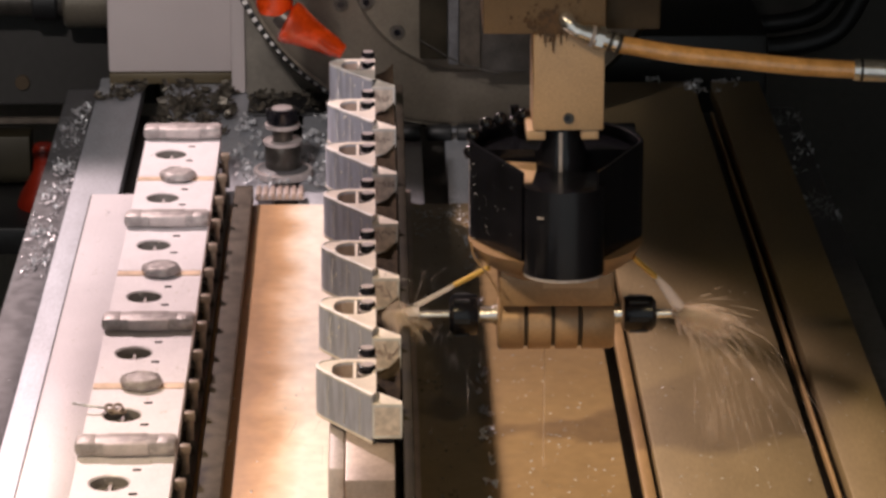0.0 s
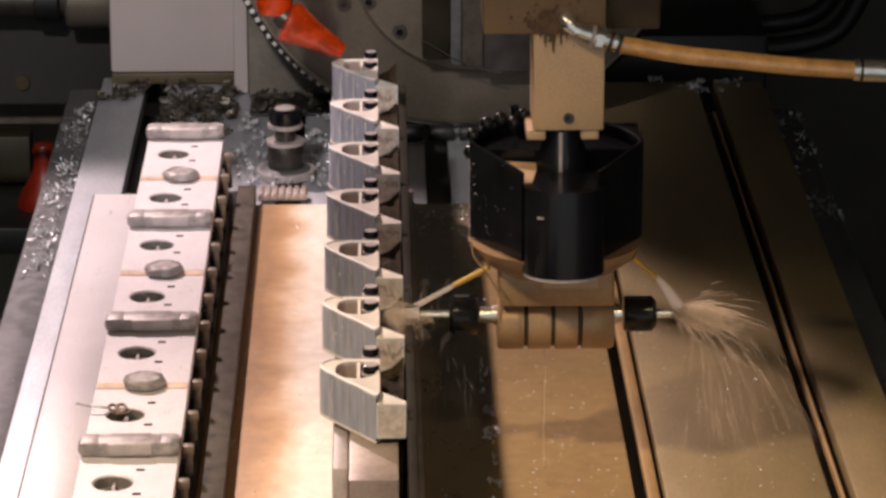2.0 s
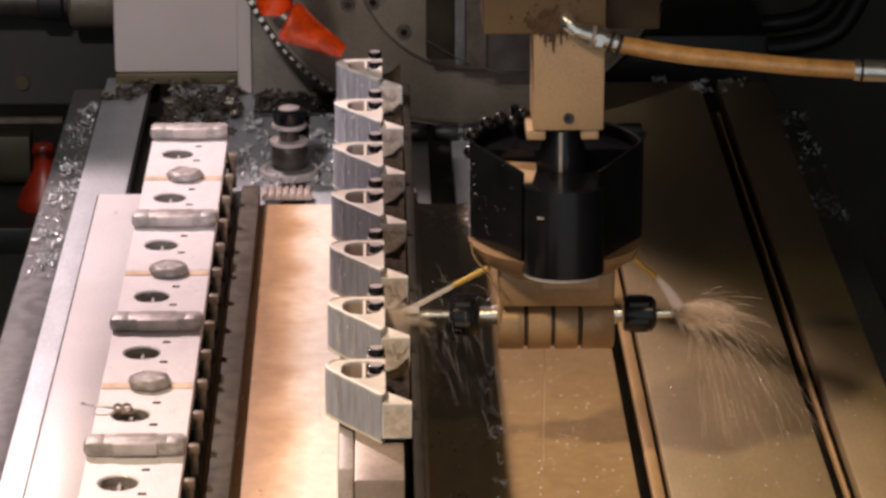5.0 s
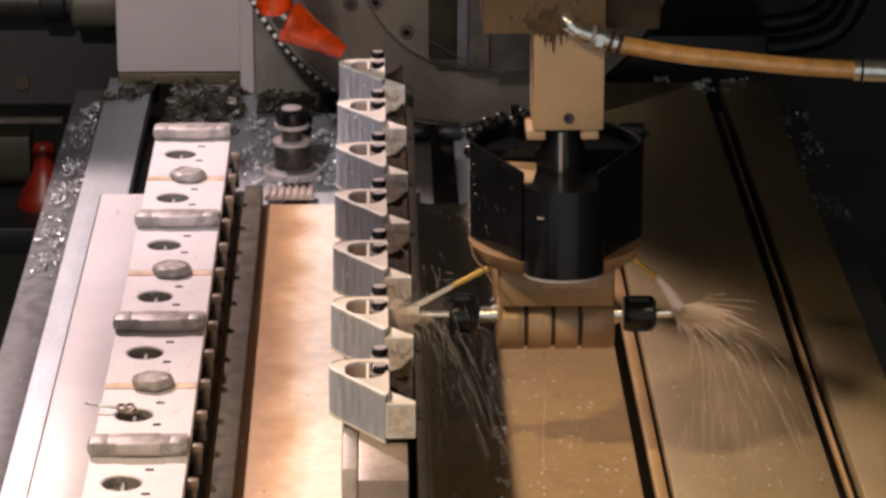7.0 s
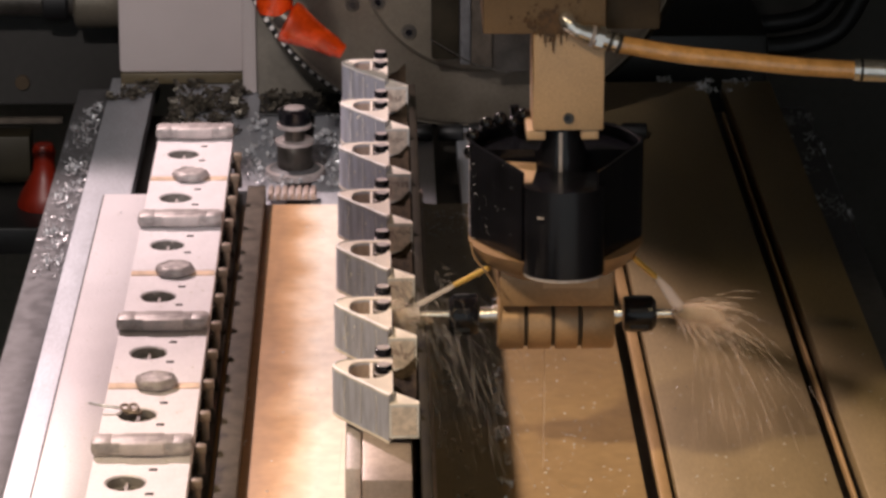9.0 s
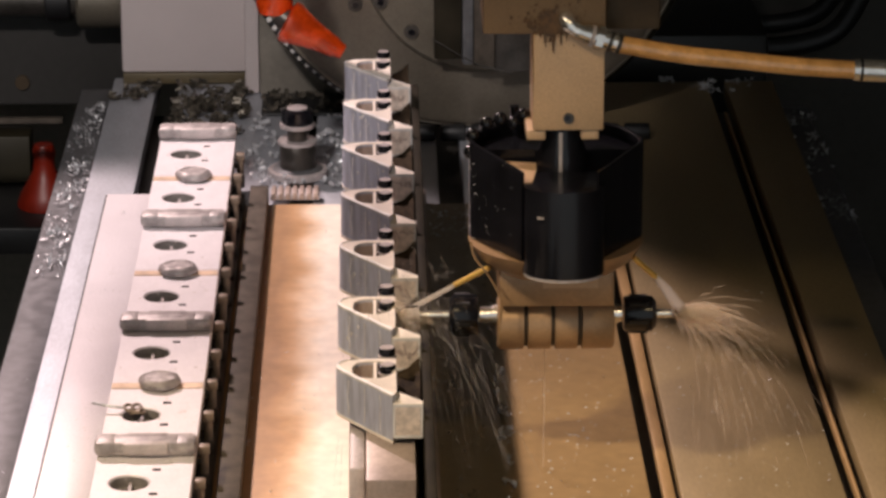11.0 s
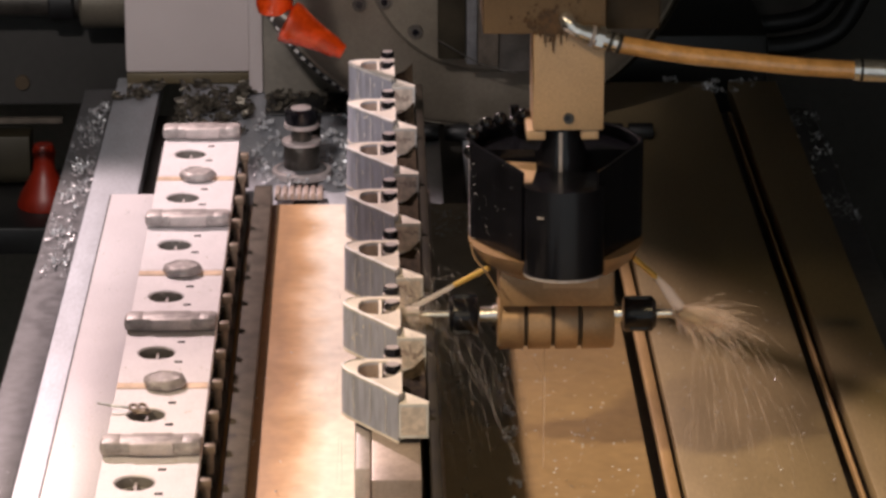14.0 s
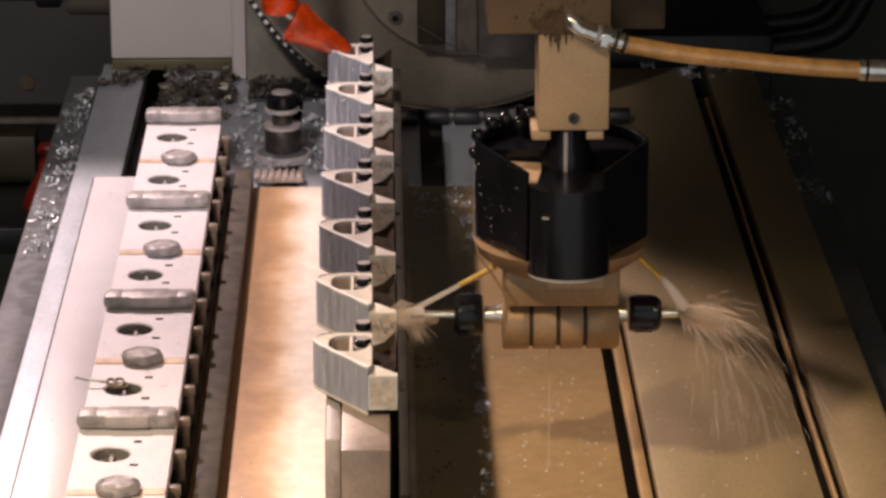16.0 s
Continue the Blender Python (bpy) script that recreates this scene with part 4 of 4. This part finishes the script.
chips("swarf", 17, 150, (-0.195, -0.095, 0.20, 0.42), CHIP, 0.0052, "bright wet chips on the table round the stud", 0.0005, 0.009, 1.8)
chips("swarf", 15, 260, (0.0205, 0.0275, -0.75, 0.06), CHIP, 0.0036, "stringy wet chips caught along the rail's foot", 0.0045, 0.006)
chips("swarf", 18, 150, (-0.030, 0.030, 0.02, 0.118), CHIP, 0.0020, "specks of bright swarf on the oily base plate", 0.0045, 0.012, 1.6)
chips("swarf", 16, 200, (-0.030, 0.020, -0.70, 0.02), DARK_CHIP, 0.0026, "dark wet chips on the oily base plate", 0.0045, 0.02)
chips("swarf", 4, 260, (-0.20, -0.085, 0.18, 0.34), CHIP, 0.006, "bright metal chips round the clamp stud", clump=0.012)
chips("swarf", 5, 120, (0.345, 0.37, 0.1, 0.5), CHIP, 0.0045, "metal chips along the gutter ledge", -0.0195, 0.012)
chips("swarf", 6, 90, (-0.35, -0.21, -0.65, 0.1), CHIP, 0.0014, "tiny bright chips on the strips", 0.0185)
chips("swarf", 7, 150, (-0.19, 0.12, -0.7, 0.1), CHIP, 0.0016, "tiny bright chips on the base plate", 0.0045)
chips("swarf", 8, 70, (0.15, 0.33, -0.6, -0.2), CHIP, 0.0014, "tiny bright chips on the table", 0.0005)
chips("swarf", 10, 60, (0.195, 0.33, 0.50, 0.545), CHIP, 0.005, "metal chips at the end of the table", 0.0005, 0.01)


def drops(name, seed, places, label, rides):
    """Small flat beads of coolant."""
    rng = random.Random(seed)
    bm = B()
    for x, y, z, r in places(rng):
        made = bmesh.ops.create_icosphere(bm, subdivisions=1, radius=1, matrix=Matrix.LocRotScale((x, y, z), None, (r, r, r * 0.45)))
    return solid(name, bm, DROP, label, "coolant drops", "stuff", rides=rides)


drops("coolant_drops", 71, lambda g: [(g.uniform(0.035, 0.122), g.uniform(-0.75, -0.2), 0.0041, g.choice((0.0006, 0.0009, 0.0014))) for _ in range(170)], "beads of coolant on the base plate", True)
drops("coolant_drops", 72, lambda g: [(g.uniform(0.155, 0.262), g.uniform(-0.75, -0.1), 0.0001, g.choice((0.0005, 0.0008, 0.0012))) for _ in range(110)], "beads of coolant on the table", True)
drops("coolant_drops", 73, lambda g: [(g.uniform(-0.27, -0.205), g.uniform(-0.72, 0.15), 0.0501, g.choice((0.0004, 0.0006, 0.0010))) for _ in range(120)], "beads of coolant on the bored plates", True)
drops("coolant_drops", 74, lambda g: [(g.uniform(-0.318, -0.281), g.uniform(-0.72, 0.1), 0.0181, g.choice((0.0004, 0.0007))) for _ in range(70)], "beads of coolant on the flat bar", True)
drops("coolant_drops", 75, lambda g: [(HX + 0.0638 * math.cos(a), HY + 0.0638 * math.sin(a), g.uniform(0.187, 0.255), g.choice((0.0003, 0.0004, 0.0007))) for a in [g.uniform(math.radians(165), math.radians(240)) for _ in range(55)]], "beads of coolant on the guard ring", False)


def curl():
    c = thing("chip_curl", -0.2535, -0.5335, 0.0502, "long curled metal chip lying in a bore", "metal chip", rides=True)
    pts = [(0.004 * math.cos(k * 0.9) - 0.003 + k * 0.0004, 0.006 * math.sin(k * 0.9), 0.003 + 0.002 * math.sin(k * 0.5)) for k in range(26)]
    part("coil", tube(B(), pts, 0.0012, 6, 3), POST, c, "oil-browned coil")
    part("tail", tube(B(), [(-0.006, 0.004, 0.003), (-0.018, 0.003, 0.005), (-0.03, 0.012, 0.004)], 0.0012, 6, 4), CHIP, c)


curl()


# ---- coolant ----
def spray(name, seed, at, way, spread, speed, n, life, mat, label, width=0.0006, long=0.02, loose=(0, 0, 0)):
    """Fine streaks of coolant thrown from one spot, falling as they fly."""
    rng = random.Random(seed)
    bm = B()
    way = Vector(way).normalized()
    for _ in range(n):
        d = (way + Vector([rng.gauss(0, s) for s in spread])).normalized() * speed * rng.uniform(0.15, 1.3)
        t = life * rng.random() ** 1.3
        dt = rng.uniform(0.3, 1.0) * long
        w = width * rng.uniform(0.4, 1.2)
        start = Vector([rng.gauss(0, v) for v in loose])
        rings = []
        for k in range(4):
            q = t + dt * k / 3
            p = start + d * q + Vector((0, 0, -4.9 * q * q))
            v = (d + Vector((0, 0, -9.8 * q))).to_track_quat("Z", "Y").to_matrix()
            r = w * (0.25, 1, 0.8, 0.15)[k]
            rings.append([p + v @ Vector((r * math.cos(a), r * math.sin(a), 0)) for a in (0, 2.1, 4.2)])
        if rings[-1][0].z < 0.006 - at[2]:
            continue
        loft(bm, rings)
    ob = thing(name, *at, label, "coolant spray", kind="stuff")
    part("streaks", bm, mat, ob)
    FANS.append((ob, Vector(at)))
    return ob


for k in range(5):
    spray("coolant_spray", 20 + k, (0.166, HY, 0.126), (1, 0.16, 0.02), (0.10, 0.20, 0.12), 0.58, 95, 0.20, MIST, "fine coolant spray thrown off the cutter", 0.00026, 0.030)
for k in range(5):
    spray("coolant_burst", 40 + k, (-0.036, HY, 0.124), (0.30, -0.20, -0.15), (0.55, 0.60, 0.60), 0.50, 190, 0.16, FINE_MIST, "coolant streaks splashing from the cut", 0.00019, 0.042, (0.020, 0.030, 0.016))
for k in range(2):
    spray("coolant_haze", 50 + k, (0.156, HY, 0.127), (1, 0.1, 0.05), (0.1, 0.22, 0.22), 0.9, 230, 0.045, MIST, "dense coolant mist at the cutter", 0.0005, 0.030)
for k in range(2):
    spray("coolant_haze", 60 + k, (-0.046, HY - 0.004, 0.127), (1, -0.1, 0.0), (0.4, 0.4, 0.5), 0.35, 190, 0.04, MIST, "dense coolant mist at the cutter", 0.0005, 0.030)


def plume(at, rings, seed):
    """A loose translucent puff of mist round a cutter."""
    rng = random.Random(seed)
    p = thing("coolant_mist", *at, "brownish puff of coolant mist round the cutter", "coolant mist", kind="stuff")
    for layer in range(2):
        bm = B()
        loft(bm, [[(x, r * (0.55 + 0.45 * layer) * math.cos(a) * rng.uniform(0.8, 1.15), r * (0.55 + 0.45 * layer) * math.sin(a) * rng.uniform(0.8, 1.15) - 0.12 * abs(x) * abs(x) / 0.03) for a in [2 * math.pi * k / 14 for k in range(14)]] for x, r in rings])
        part("puff", bm, HAZE, p, smooth=180)
    FANS.append((p, Vector(at)))


plume((0.157, HY, 0.1255), [(0.0, 0.0035), (0.008, 0.0062), (0.018, 0.0068), (0.027, 0.0075), (0.033, 0.0055), (0.039, 0.002)], 3)
plume((-0.050, HY - 0.006, 0.125), [(-0.005, 0.003), (0.0, 0.0095), (0.006, 0.0120), (0.014, 0.0095), (0.022, 0.0065), (0.032, 0.002)], 5)


def jets():
    j = thing("coolant_jet", HX, HY, HZ, "thin stream of coolant from a brass pipe", "coolant jet", "coolant jets")
    part("stream", rod(B(), (-0.0735, 0, 0.0288), (-0.112, 0, 0.0075), 0.0016, 0.0022, 12), JET, j)
    j = thing("coolant_jet", HX, HY, HZ, "thin stream of coolant from a brass pipe", "coolant jet", "coolant jets")
    bm = B()
    loft(bm, [[(x + q * 0.75 * math.cos(a), q * math.sin(a), z + q * 0.66 * math.cos(a)) for a in [2 * math.pi * k / 14 for k in range(14)]]
              for x, z, q in ((0.0733, 0.0342, 0.0020), (0.077, 0.0300, 0.0029), (0.082, 0.0238, 0.0038), (0.087, 0.0165, 0.0046), (0.092, 0.0105, 0.0042))])
    part("stream", bm, JET, j)

    j = thing("coolant_drip", HX, HY, HZ, "thread of coolant dripping from the gear body", "coolant drip")
    part("thread", tube(B(), [(-0.0076, -0.002, -0.0190), (-0.0074, -0.002, -0.06), (-0.0077, -0.002, -0.1144)], 0.0004, 6), MIST, j)


jets()


# ---- what moves ----
FEED = 0.0182 / 14.3
TABLE_ROWS = [(t, FEED * t, 0) for t in (0, 1, 2, 3, 4, 5, 6, 7, 8, 9, 10, 11, 12, 13, 13.7)] + [
    (14.0, 0.0178, 0), (14.3, 0.0182, 0), (14.8, 0.0182, 0), (15.1, 0.0180, 0.0002), (15.3, 0.0172, 0.001), (15.4, 0.0161, 0.0018), (15.5, 0.0119, 0.0051),
    (15.6, -0.0084, 0.0128), (15.7, -0.009, 0.015), (15.8, -0.0096, 0.0171), (15.9, -0.0093, 0.0192), (16.0, -0.0065, 0.0545)]


def motions():
    for ob in ON_TABLE:
        base = ob.location.copy()
        walk(ob, [(t, Matrix.Translation(base + Vector((x, y, 0)))) for t, x, y in TABLE_ROWS])
    rng = random.Random(9)
    for i, sp in enumerate(SPINNERS):
        base = sp.location.copy()
        walk(sp, [(k / 10, Matrix.Translation(base) @ Matrix.Rotation(radians(77 * k), 4, "X")) for k in range(161)])
    # the splash from the cut swells between 4.4 and 6.2 s and dies as the table draws back
    late = [ob for ob, at in FANS if ob.name.startswith("coolant_burst")][1:]
    for ob, at in FANS:
        rows = []
        burst = ob.name.startswith("coolant_burst")
        for k in range(0, 161, 2):
            t = k / 10
            swing = sink = 0.0
            if burst:
                swing = 150 * min(1.0, max(0.0, 1 - (t - 4.4) / 1.8))
            if ob in late:
                rise = 4.4 + 0.4 * late.index(ob)
                swing, sink = 0.0, 0.30 * (1 - min(1.0, max(0.0, (t - rise) / 0.4)))
            if burst and t > 15.4:
                sink = 0.30 * min(1.0, (t - 15.4) / 0.4)
            rows.append((t, Matrix.Translation(at - Vector((0, 0, sink))) @ pose(0, 0, 0, rng.uniform(-9, 9), rng.uniform(-7, 7), swing + rng.uniform(-6, 6))))
        walk(ob, rows)


motions()
